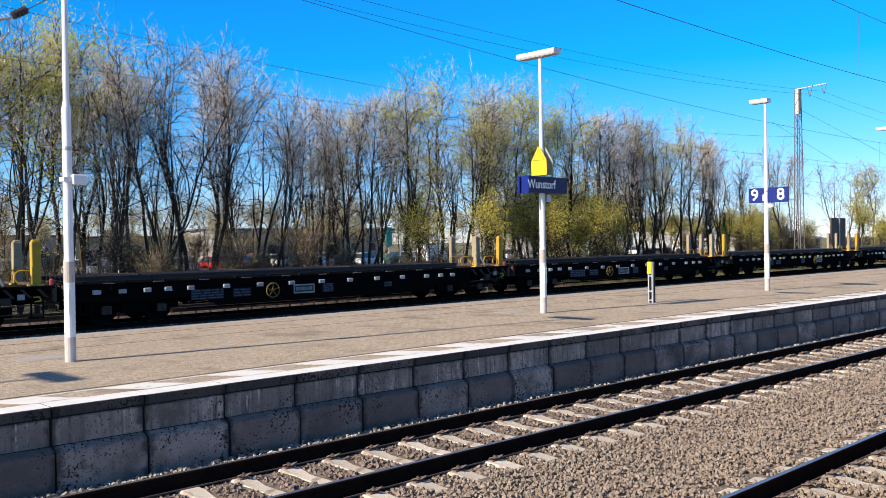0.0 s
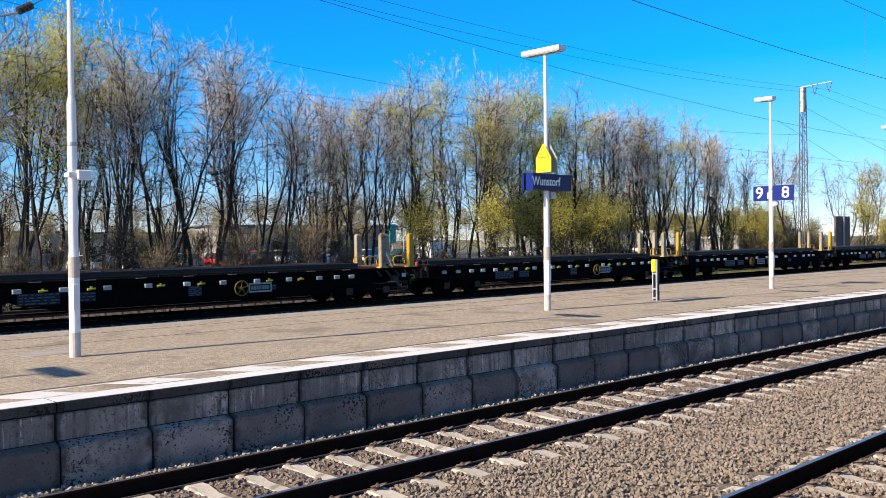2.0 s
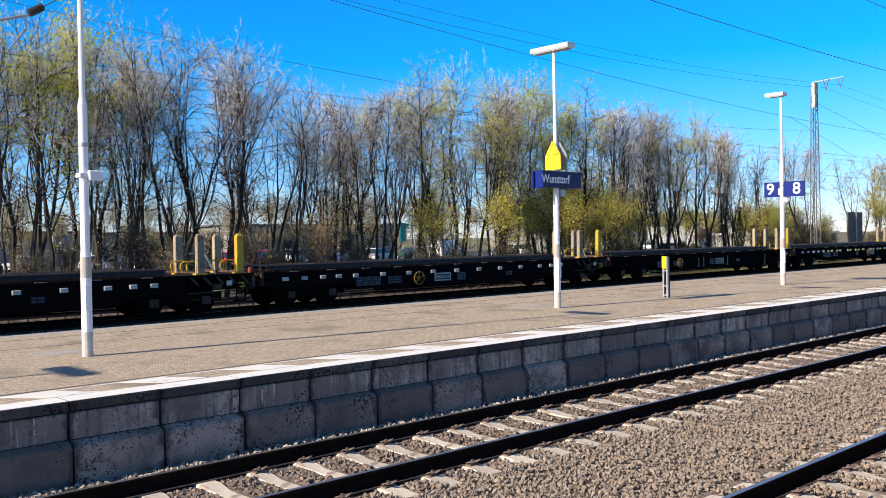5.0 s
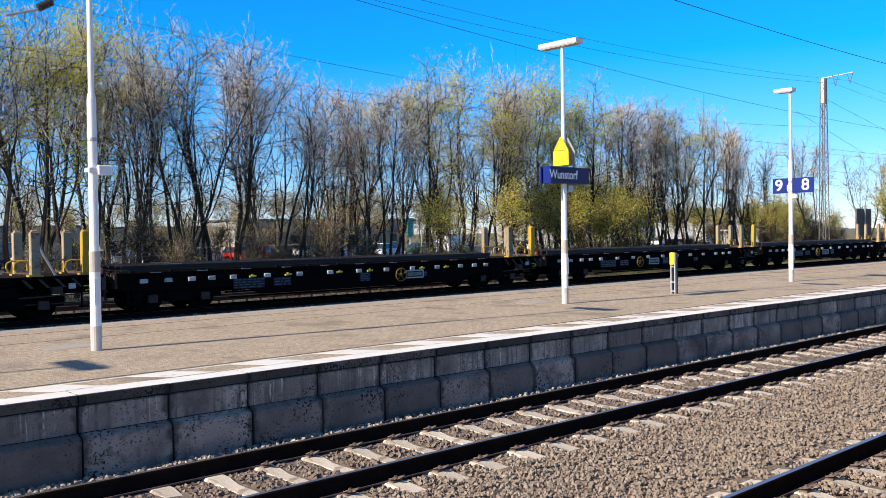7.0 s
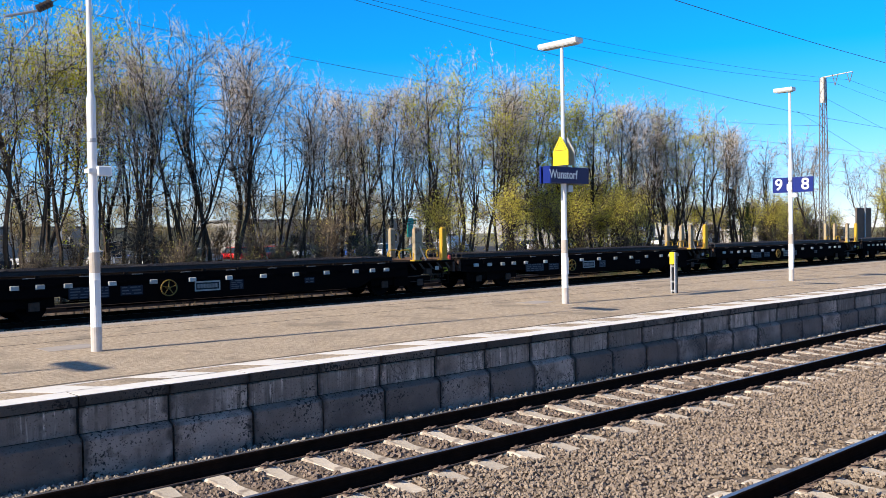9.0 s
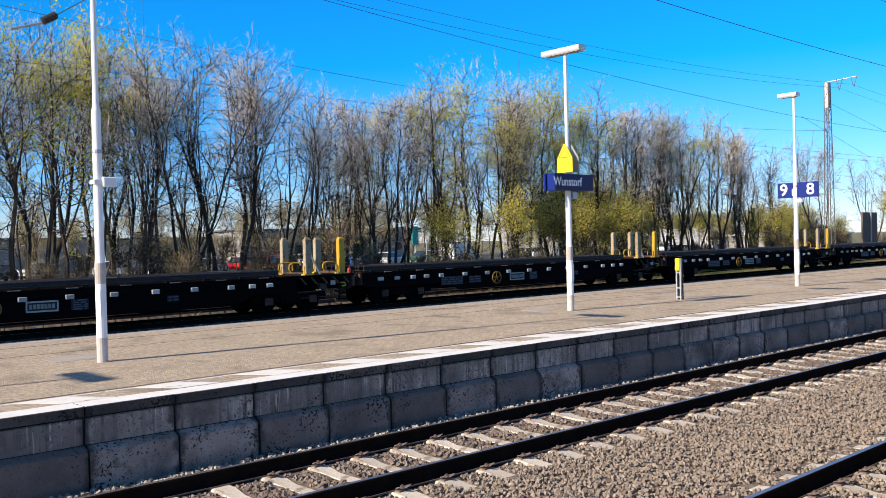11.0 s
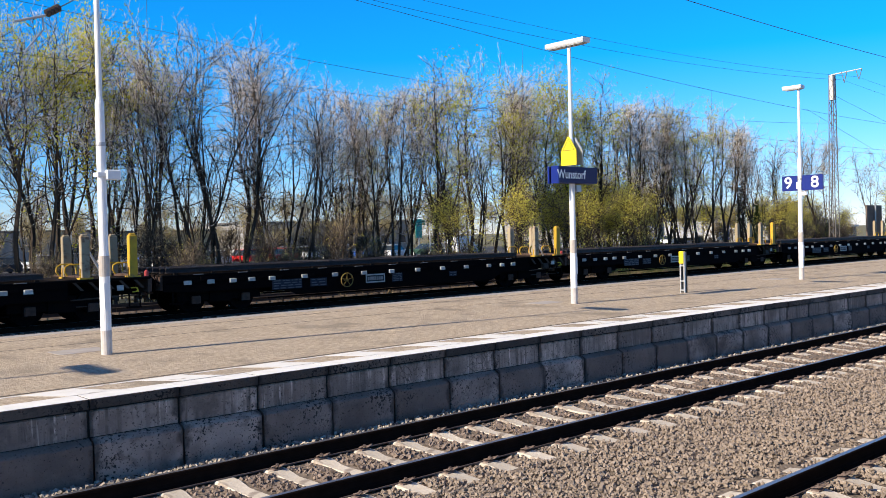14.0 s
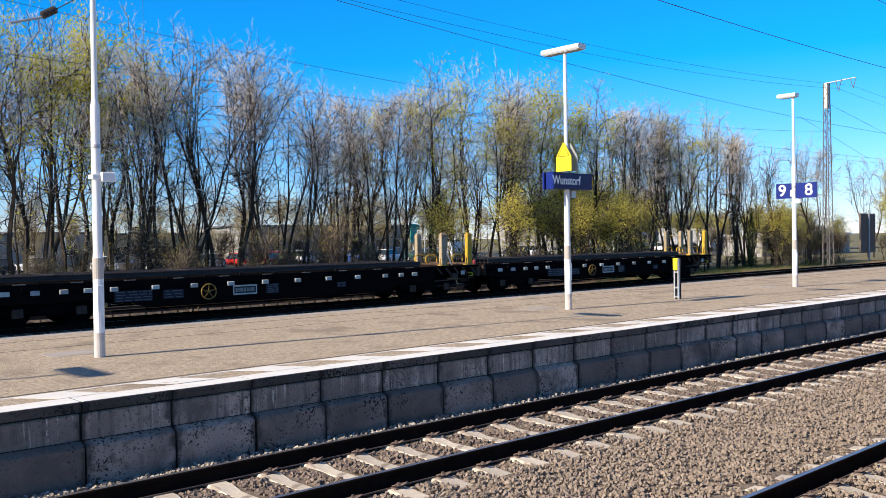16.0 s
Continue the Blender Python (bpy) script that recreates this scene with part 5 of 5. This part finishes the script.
# yellow warning boards with a triangle over a text plate
warn = thing("warning_sign", "pair of yellow warning boards with a triangle symbol", "sign", pose(sx, sy, 0))
warn.scale = (1, 1, HS)
for dx, out in ((-0.13, -1), (0.09, 1)):
    ol = [(-0.26, 4.09), (0.18, 4.09), (0.18, 4.43), (-0.02, 4.77), (-0.06, 4.77), (-0.26, 4.43)]
    b = part("board", Shape().prism(ol, dx - 0.012, dx + 0.012), M_YELLOW if out < 0 else M_GALV, warn)
    if out < 0:
        e = dx - 0.0145
        tri, inner = [(-0.22, 4.44), (0.14, 4.44), (-0.04, 4.73)], [(-0.19, 4.455), (0.11, 4.455), (-0.04, 4.7)]
        s = Shape()
        s.add([(e, y, z) for y, z in tri + inner], [(0, 1, 4, 3), (1, 2, 5, 4), (2, 0, 3, 5)])
        s.add([(e - 0.002, y, z) for y, z in tri + inner], [(3, 4, 1, 0), (4, 5, 2, 1), (5, 3, 0, 2)])
        part("triangle", s, mat("thin_outline", (0.2, 0.15, 0.02), 0.6), b, "thin dark triangle outline")
        bars = Shape()
        for k in range(4):
            bars.box(e - 0.002, e, -0.21 + 0.02 * k, 0.13 - 0.03 * (k % 2), 4.34 - 0.065 * k, 4.362 - 0.065 * k)
        part("lettering", bars, mat("faded_print", (0.68, 0.53, 0.02), 0.6), b, "faded lines of small print")
part("strap", Shape().box(-0.13, 0.09, -0.05, 0.05, 4.25, 4.3).box(-0.13, 0.09, -0.05, 0.05, 4.55, 4.58), M_GALV, warn)

# track numbers on the third post
nx, ny = POSTS[3][:2]
num = thing("track_sign", "blue track number sign with white figures 9 and 8", "sign", pose(nx, ny, 0))
num.scale = (1, 1, HS)
part("panel", Shape().box(-0.035, 0.035, -0.72, -0.075, 3.66, 4.15), M_BLUE_B, num)
part("panel", Shape().box(-0.035, 0.035, 0.075, 0.56, 3.66, 4.15), M_BLUE_B, num)
part("bracket", Shape().box(-0.09, 0.0, -0.075, 0.075, 3.72, 3.93), M_SIGNWHITE, num, "white bracket")
words("figure", "9", 0.52, M_SIGNWHITE, num, pose(-0.0375, 0.36, 3.905, 90, 0, -90), 0.002, "CENTER", 0.007)
words("figure", "8", 0.52, M_SIGNWHITE, num, pose(-0.0375, -0.48, 3.905, 90, 0, -90), 0.002, "CENTER", 0.007)
cam_box = thing("junction_box", "small round grey fitting under the track sign", "junction box", pose(nx, ny, 0))
cam_box.scale = (1, 1, HS)
part("box", Shape().tube((0, -0.14, 3.5), (0, -0.14, 3.62), 0.08, 0.07, 12).box(-0.02, 0.02, -0.1, 0.0, 3.54, 3.58), M_WHITE, cam_box)

# marker post with a yellow head
mp = thing("marker_post", "galvanised marker post with a yellow head box", "post", pose(20.03, 12.97, TOP))
mp.scale = (1, 1, HS)
for y in (-0.055, 0.055):
    part("upright", Shape().box(-0.03, 0.03, y - 0.017, y + 0.017, 0, 1.12), M_GALV, mp)
part("web", Shape().box(0.05, 0.07, -0.085, 0.08, 0, 1.12), M_BLACK, mp, "dark back plate")
for z in (0.05, 0.3, 0.72):
    part("rung", Shape().box(-0.028, 0.05, -0.04, 0.04, z, z + 0.04), M_GALV, mp)
part("head_box", Shape().box(-0.06, 0.045, -0.05, 0.08, 0.8, 1.13, 0.012), M_YELLOW, mp, "yellow head box")

# pale covers let into the paving beside each post
for x, y, _ in POSTS:
    solid("cable_cover", Shape().box(x - 0.5, x + 0.27, y + 0.51, y + 1.07, TOP - 0.02, TOP + 0.004), M_PLATE, "pale concrete cable cover in the paving", "cover")


# ---- overhead line ----
def wire(name, label, y, coeff, x0, x1, r=0.011, droppers=(), low=None, n=26):
    a, b, c = coeff
    f = lambda x: a * x * x + b * x + c
    w = thing(name, label, "wire")
    s = Shape()
    for i in range(n + 1):
        x = x0 + (x1 - x0) * i / n
        s.v += [(x, y + r * math.cos(q), f(x) + r * math.sin(q)) for q in (0.0, 1.2566, 2.5133, 3.7699, 5.0265)]
    s.f = [(5 * i + k, 5 * i + (k + 1) % 5, 5 * i + 5 + (k + 1) % 5, 5 * i + 5 + k) for i in range(n) for k in range(5)]
    part("cable", s, M_WIRE, w)
    for x in droppers:
        part("dropper", Shape().tube((x, y, f(x)), (x, y, low(x)), 0.004, 0.004, 4), M_WIRE, w)
    return w


MX, MY = 67.81, 30.58                     # lattice mast
ONE, TWO = 28.54, 29.62                  # feeder cables across the tracks
c1, c2 = (0.001145, -0.081721, 13.5536), (0.00119, -0.085143, 13.5001)
d1, d2 = (0.0011694, -0.2182891, 22.6842221), (0.0011501, -0.225272, 23.2978072)
at = lambda q, x: q[0] * x * x + q[1] * x + q[2]
LM = 4.2                                # mast out of view, from which the wires start
wire("feeder_wire", "high feeder cable along the railway", ONE, c1, LM, 67.48, 0.008)
wire("feeder_wire", "high feeder cable along the railway", TWO, c2, LM, 67.48, 0.009)
for y, q, p in ((ONE, d1, c1), (TWO, d2, c2)):
    wire("feeder_wire", "high feeder cable beyond the lattice mast", y, (q[0], q[1], q[2] + at(p, 67.48) - at(q, 67.48)), 67.48, 140, 0.008)
contact = lambda x: 0.000235 * x * x - 0.013028 * x + 6.2294
HUNG = [("catenary_wire", "sagging carrier wire over the hidden track", 18.96, (0.000993, -0.092688, 9.6702), 60, 0.0075, (8.56, 20.67, 31.5, 42.4, 52.2), contact),
        ("contact_wire", "contact wire over the hidden track", 18.96, (0.000235, -0.013028, 6.2294), 90, 0.0065, (), None),
        ("contact_wire", "lower contact wire over the hidden track", 18.96, (0.000104, -0.013852, 5.4586), 90, 0.006, (), None),
        ("catenary_wire", "sagging carrier wire over the train track", 27.98, (0.001361, -0.098241, 10.281), 62, 0.0085, (12.2, 24.2), lambda x: 7.7274129 + -0.0147605 * x + 0.0001882 * x * x),
        ("contact_wire", "contact wire over the train track", 27.98, (0.0001882, -0.0147605, 7.7274129), 120, 0.0065, (), None)]
pole = thing("catenary_mast", "grey steel overhead line mast with side arms", "mast", pose(0, 0, 0))
part("column", Shape().box(LM - 0.15, LM + 0.15, 22.9, 23.2, -0.6, 14.2), M_MAST, pole)
for name, label, y, co, x1, r, drops, low in HUNG:
    wire(name, label, y, co, LM, x1, r, drops, low)
    z = at(co, LM)
    part("arm", Shape().tube((LM, 23.05, z), (LM, y, z), 0.035, 0.03, 6), M_MAST, pole)
for y, q in ((ONE, c1), (TWO, c2)):
    part("arm", Shape().tube((LM, 23.05, at(q, LM)), (LM, y, at(q, LM)), 0.035, 0.03, 6), M_MAST, pole)
wire("catenary_wire", "carrier wire over the middle track", 7.88, (0.001529, -0.052882, 6.3713), 5.2, 30, 0.006)
wire("catenary_wire", "upper carrier wire over the middle track", 7.88, (0.002, -0.088, 8.298), 5.2, 30, 0.006, (20.55,), lambda x: 0.001529 * x * x - 0.052882 * x + 6.3713)
pole2 = thing("catenary_mast", "grey steel overhead line mast between the tracks", "mast", pose(30, 5.5, 0))
part("column", Shape().box(-0.13, 0.13, -0.13, 0.13, -0.4, 8.0), M_MAST, pole2)
part("arm", Shape().tube((0, 0, 7.458), (0, 2.38, 7.458), 0.035, 0.03, 6), M_MAST, pole2)
part("arm", Shape().tube((0, 0, 6.161), (0, 2.38, 6.161), 0.035, 0.03, 6), M_MAST, pole2)

# cantilever with its insulator, hung from the carrier wire, placed for the camera's view
cl = thing("cantilever", "overhead line cantilever with a dark insulator", "cantilever")
part("tube", Shape().tube((5.92, 19.37, 6.89), (6.55, 19.37, 7.1), 0.026), M_GALV, cl)
part("strut", Shape().tube((6.49, 19.37, 6.79), (5.98, 18.96, 6.21), 0.02).tube((6.49, 19.37, 7.09), (6.49, 19.37, 6.77), 0.02), M_GALV, cl)
ins = Shape().path([(6.55, 19.37, 7.13), (6.85, 19.37, 7.32)], 0.05, 8)
for k in range(4):
    ins.tube((6.565 + 0.072 * k, 19.37, 7.142 + 0.045 * k), (6.61 + 0.072 * k, 19.37, 7.17 + 0.045 * k), 0.085, 0.085, 10)
part("insulator", ins, mat("insulator_brown", (0.06, 0.045, 0.04), 0.3), cl)
part("tie_wire", Shape().path([(6.85, 19.37, 7.32), (9.26, 18.96, 8.97)], 0.012, 5), M_WIRE, cl)

# lattice mast with a cross arm
mast = thing("lattice_mast", "grey steel lattice mast carrying feeder cables", "mast", pose(MX, MY, -0.5))
top = 14.2
for sx_ in (-1, 1):
    for sy_ in (-1, 1):
        part("leg", Shape().tube((0.38 * sx_, 0.26 * sy_, 0), (0.19 * sx_, 0.15 * sy_, top), 0.036, 0.036, 5), M_MAST, mast)
nb = 22
for i in range(nb):
    z0, z1 = top * i / nb, top * (i + 1) / nb
    e = lambda z: (0.38 - 0.19 * z / top, 0.26 - 0.11 * z / top)
    (ax, ay), (bx2, by2) = e(z0), e(z1)
    k = 1 if i % 2 else -1
    for s_ in (-1, 1):
        part("brace", Shape().tube((-ax * k, ay * s_, z0), (bx2 * k, by2 * s_, z1), 0.019, 0.019, 4), M_MAST, mast)
        part("brace", Shape().tube((ax * s_, -ay * k, z0), (bx2 * s_, by2 * k, z1), 0.019, 0.019, 4), M_MAST, mast)
part("head_plate", Shape().box(-0.2, 0.2, -0.16, 0.16, top - 1.9, top), M_ARM, mast)
arm = part("cross_arm", Shape().tube((0, 0.1, top + 0.02), (-0.1, -2.25, top + 0.15), 0.05, 0.035, 6), M_ARM, mast)
for y, q in ((ONE, c1), (TWO, c2)):
    zb = at(q, 63.1) + 0.62
    for d in (-0.22, 0.22):
        part("insulator", Shape().tube((-0.1, y - MY + d, top + 0.15), (-0.1, y - MY, zb), 0.026, 0.026, 6), M_MAST, arm)


for a, b in (((63.1, 30.4, 10.79), (74.9, 30.4, 8.33)), ((68.1, 30.5, 12.15), (90.0, 30.5, 9.0))):
    gw = thing("stay_wire", "thin slanting stay wire beside the lattice mast", "wire")
    part("cable", Shape().tube(a, b, 0.011, 0.011, 5), M_WIRE, gw)


# ---- behind the trees ----
def paint(name, col, rough=0.3):
    return mat(name, col, rough, 0, tuple(c * 0.9 for c in col), 2, 0.5)


M_TYRE, M_AUTOGLASS, M_RIM = paint("tyre", (0.015, 0.015, 0.015), 0.9), paint("car_glass", (0.03, 0.04, 0.05), 0.08), paint("rim", (0.5, 0.5, 0.5), 0.4)
PAINTS = {"red": paint("red_paint", (0.55, 0.015, 0.015)), "white": paint("white_paint", (0.8, 0.8, 0.8)), "silver": paint("silver_paint", (0.45, 0.46, 0.48)), "dark": paint("dark_paint", (0.03, 0.035, 0.045)),
          "blue": paint("blue_paint", (0.03, 0.09, 0.35)), "green": paint("dark_green_paint", (0.03, 0.07, 0.05))}


def car(colour, x, y, turn, van=False):
    c = thing("van" if van else "car", f"{colour} parked {'delivery van' if van else 'car'} in the car park", "van" if van else "car", pose(x, y, -0.2, 0, 0, turn), "parked vehicles")
    L, W = (2.6, 0.98) if van else (2.15, 0.88)
    hood, roof = (1.15, 2.25) if van else (0.88, 1.46)
    b = Shape().prism([(-W, 0.3), (W, 0.3), (W, hood - 0.12), (W - 0.06, hood), (-W + 0.06, hood), (-W, hood - 0.12)], -L, L)
    part("body", b, PAINTS[colour], c)
    if van:
        a0, a1, t0, t1 = -L + 0.02, L - 0.75, -L + 0.08, L - 1.45
    else:
        a0, a1, t0, t1 = -L + 0.25, L - 1.05, -L + 0.85, L - 1.85
    k = W - 0.16
    vs = [(a0, -W + 0.06, hood), (a1, -W + 0.06, hood), (a1, W - 0.06, hood), (a0, W - 0.06, hood), (t0, -k, roof), (t1, -k, roof), (t1, k, roof), (t0, k, roof)]
    fs = [(0, 1, 5, 4), (1, 2, 6, 5), (2, 3, 7, 6), (3, 0, 4, 7)]
    if van:
        part("cabin", Shape().add(vs, fs + [(4, 5, 6, 7)]), PAINTS[colour], c)
        part("windscreen", Shape().box(a1 - 0.68, a1 - 0.1, -W + 0.09, W - 0.09, hood + 0.08, hood + 0.7), M_AUTOGLASS, c)
    else:
        part("glasshouse", Shape().add(vs, fs), M_AUTOGLASS, c)
        part("roof", Shape().box(t0 - 0.05, t1 + 0.08, -k - 0.02, k + 0.02, roof - 0.03, roof + 0.03, 0.02), PAINTS[colour], c)
    for wx in (-L * 0.62, L * 0.62):
        for wy in (-1, 1):
            wl = part("wheel", Shape().tube((wx, wy * (W - 0.18), 0.31), (wx, wy * (W + 0.01), 0.31), 0.31, 0.31, 14), M_TYRE, c)
            part("rim", Shape().tube((wx, wy * (W + 0.005), 0.31), (wx, wy * (W + 0.02), 0.31), 0.19, 0.19, 10), M_RIM, wl)
    for wy in (-1, 1):
        part("headlight", Shape().box(L - 0.06, L + 0.01, wy * 0.62 - 0.14, wy * 0.62 + 0.14, hood - 0.3, hood - 0.14), M_RIM, c)
    return c


for colour, x, y, turn in (("white", 15.4, 60, 80), ("dark", 18.6, 60, 95), ("silver", 23.4, 60, 85), ("red", 25.8, 60, 100), ("red", 28.8, 60.5, 30), ("red", 31.2, 63, 95), ("dark", 34.6, 60, 85), ("blue", 37.6, 61, 120),
                           ("white", 40.8, 60, 20), ("green", 44.6, 60, 100), ("dark", 57, 60, 90), ("white", 60.2, 61, 80), ("silver", 66, 61, 90), ("dark", 79, 61, 70), ("white", 85, 61, 15), ("silver", 89.5, 63, 80),
                           ("silver", 12.2, 64, 100), ("blue", 21.2, 66, 85), ("dark", 72, 64, 90), ("white", 35.5, 66, 88), ("silver", 47.8, 62, 95), ("dark", 8.5, 60, 90), ("silver", 5.4, 61, 85)):
    car(colour, 1.31 * x + 12.3, 1.335 * y + 1, turn + random.uniform(-4, 4))
car("white", 78, 82.6, 15, True)


def bus(x, y, turn):
    b = thing("bus", "white city bus with dark windows", "bus", pose(x, y, -0.2, 0, 0, turn), "parked vehicles")
    part("body", Shape().box(-5.5, 5.5, -1.25, 1.25, 0.35, 3.1, 0.12), PAINTS["white"], b)
    for k in range(6):
        part("window", Shape().box(-5.1 + 1.7 * k, -3.6 + 1.7 * k, -1.27, -1.24, 1.5, 2.6), M_AUTOGLASS, b)
    for wx in (-3.4, 3.2):
        part("wheel", Shape().tube((wx, -1.27, 0.48), (wx, -0.95, 0.48), 0.48, 0.48, 16), M_TYRE, b)
    return b


def lorry(x, y, turn, col):
    b = thing("lorry", f"parked lorry with a {col} cab", "lorry", pose(x, y, -0.2, 0, 0, turn), "parked vehicles")
    part("cab", Shape().box(2.2, 4.2, -1.2, 1.2, 0.6, 3.4, 0.12), PAINTS[col], b)
    part("windscreen", Shape().box(4.15, 4.23, -1.05, 1.05, 1.9, 2.8), M_AUTOGLASS, b)
    part("load_box", Shape().box(-4.4, 2.0, -1.25, 1.25, 1.1, 3.7, 0.05), PAINTS["silver"], b)
    part("chassis", Shape().box(-4.4, 4.0, -0.5, 0.5, 0.6, 1.08), M_BLACK, b)
    for wx in (-3.4, -2.2, 3.2):
        for wy in (-1, 1):
            part("wheel", Shape().tube((wx, wy * 0.9, 0.5), (wx, wy * 1.2, 0.5), 0.5, 0.5, 14), M_TYRE, b)
    return b


bus(121, 86.6, 12)
lorry(126, 79.5, -80, "white")
lorry(135, 80.5, -100, "blue")


def hall(name, label, x0, x1, y0, y1, z, wall_mat, n_win, roof_mat, win=(1.2, 1.3), sill=1.1):
    h = thing(name, label, "building")
    part("wall", Shape().box(x0, x1, y0, y1, -1.2, z - 0.25), wall_mat, h)
    part("roof", Shape().box(x0 - 0.3, x1 + 0.3, y0 - 0.3, y1 + 0.3, z - 0.25, z), roof_mat, h)
    for k in range(n_win):
        cx = x0 + (x1 - x0) * (k + 0.5) / n_win
        w = part("window", Shape().box(cx - win[0] / 2, cx + win[0] / 2, y0 - 0.03, y0 + 0.05, sill, sill + win[1]), M_AUTOGLASS, h)
        part("window_frame", Shape().box(cx - win[0] / 2 - 0.06, cx + win[0] / 2 + 0.06, y0 - 0.06, y0 - 0.001, sill - 0.08, sill), M_SIGNWHITE, w)
    return h


M_RENDER_GREY = mat("grey_cladding", (0.4, 0.385, 0.36), 0.7, 0, (0.26, 0.25, 0.235), 0.6, 0.5, stretch=(4, 4, 0.3), dirt=(0.2, 0.185, 0.165), dirt_scale=0.5)
M_RENDER_WHITE = mat("white_cladding", (0.75, 0.75, 0.74), 0.6, 0, (0.66, 0.66, 0.66), 0.6, 0.5)
M_RENDER_SAND = mat("sand_render", (0.5, 0.42, 0.26), 0.8, 0, (0.42, 0.35, 0.22), 0.6, 0.5)
M_ROOF = mat("flat_roof", (0.16, 0.15, 0.15), 0.9, 0, (0.1, 0.1, 0.1), 0.8, 0.5)
hall("warehouse", "long grey flat-roofed warehouse behind the car park", -0.8, 44.2, 114.2, 132.5, 4.0, M_RENDER_GREY, 9, M_ROOF)
hall("shop", "low sand-coloured shop with a dark entrance", 44.9, 58.9, 112.1, 124.4, 3.76, M_RENDER_SAND, 4, M_ROOF, (2.6, 2.0), 0.0)
hall("office_building", "pale office building behind the car park", 67.8, 99.8, 118.2, 132.5, 4.89, M_RENDER_GREY, 8, M_ROOF)
hall("hall", "large grey industrial hall beyond the lorries", 137.4, 175.4, 101.9, 132.5, 6.6, M_RENDER_GREY, 4, M_RENDER_GREY, (3, 1), 3.6)
hall("shed", "long low white-roofed shed behind the shrubs", 100.0, 124.0, 53.0, 58.1, 2.35, M_RENDER_GREY, 8, M_RENDER_WHITE)
flag = thing("shop_sign", "teal sign panel on a pole by the car park", "sign", pose(75.2, 87.6, -0.22))
part("pole", Shape().tube((0, 0, 0), (0, 0, 3.8), 0.06), M_GALV, flag)
part("panel", Shape().box(-0.5, 0.5, -0.06, 0.06, 2.2, 4.6), paint("teal_sign", (0.01, 0.28, 0.24)), flag)
flag2 = thing("shop_sign", "green sign panel on a pole by the car park", "sign", pose(85.6, 99.9, -0.22))
part("pole", Shape().tube((0, 0, 0), (0, 0, 4.4), 0.06), M_GALV, flag2)
part("panel", Shape().box(-1.3, 1.3, -0.06, 0.06, 4.0, 4.7), paint("green_sign", (0.02, 0.25, 0.16)), flag2)
board = thing("billboard", "dark back of a hoarding on a pale pole", "billboard", pose(92.9, 37.9, -0.6))
part("panel", Shape().box(-1.75, 1.75, -0.08, 0.08, 0.9, 4.85), mat("dark_board", (0.2, 0.15, 0.12), 0.8, 0, (0.12, 0.09, 0.075), 1.5, 0.5), board)
part("pole", Shape().tube((0.0, -0.16, 0), (0.0, -0.16, 5.2), 0.09, 0.09, 8), M_GALV, board)
for x, y in ((42.8, 71), (66, 75), (88, 75), (24, 67)):
    lp = thing("street_lamp", "slim grey car park lamp", "street lamp", pose(x, y, -0.2))
    part("pole", Shape().tube((0, 0, 0), (0, 0, 6.0), 0.06, 0.04), M_GALV, lp)
    part("head", Shape().box(-0.3, 0.3, -0.12, 0.12, 5.95, 6.08, 0.03), M_LAMP, lp)
# far belt of trees round the horizon
for i in range(36):
    plant(FAR_TREES[i % 2], -40 + 9.3 * i + random.uniform(-2, 2), random.uniform(134, 152), random.uniform(0.8, 1.25))

def motions():
    """The train rolls by, a little slower in the middle of the time."""
    for ob, x in WAGONS:
        walk(ob, [(t, pose(x - SPEED * t - 0.12 + 0.0043 * (t - 8.5) ** 2, TRACKS["train"], 0)) for t in (0.0, 2.0, 4.0, 6.0, 8.0, 10.0, 12.0, 14.0, 16.0)])


motions()
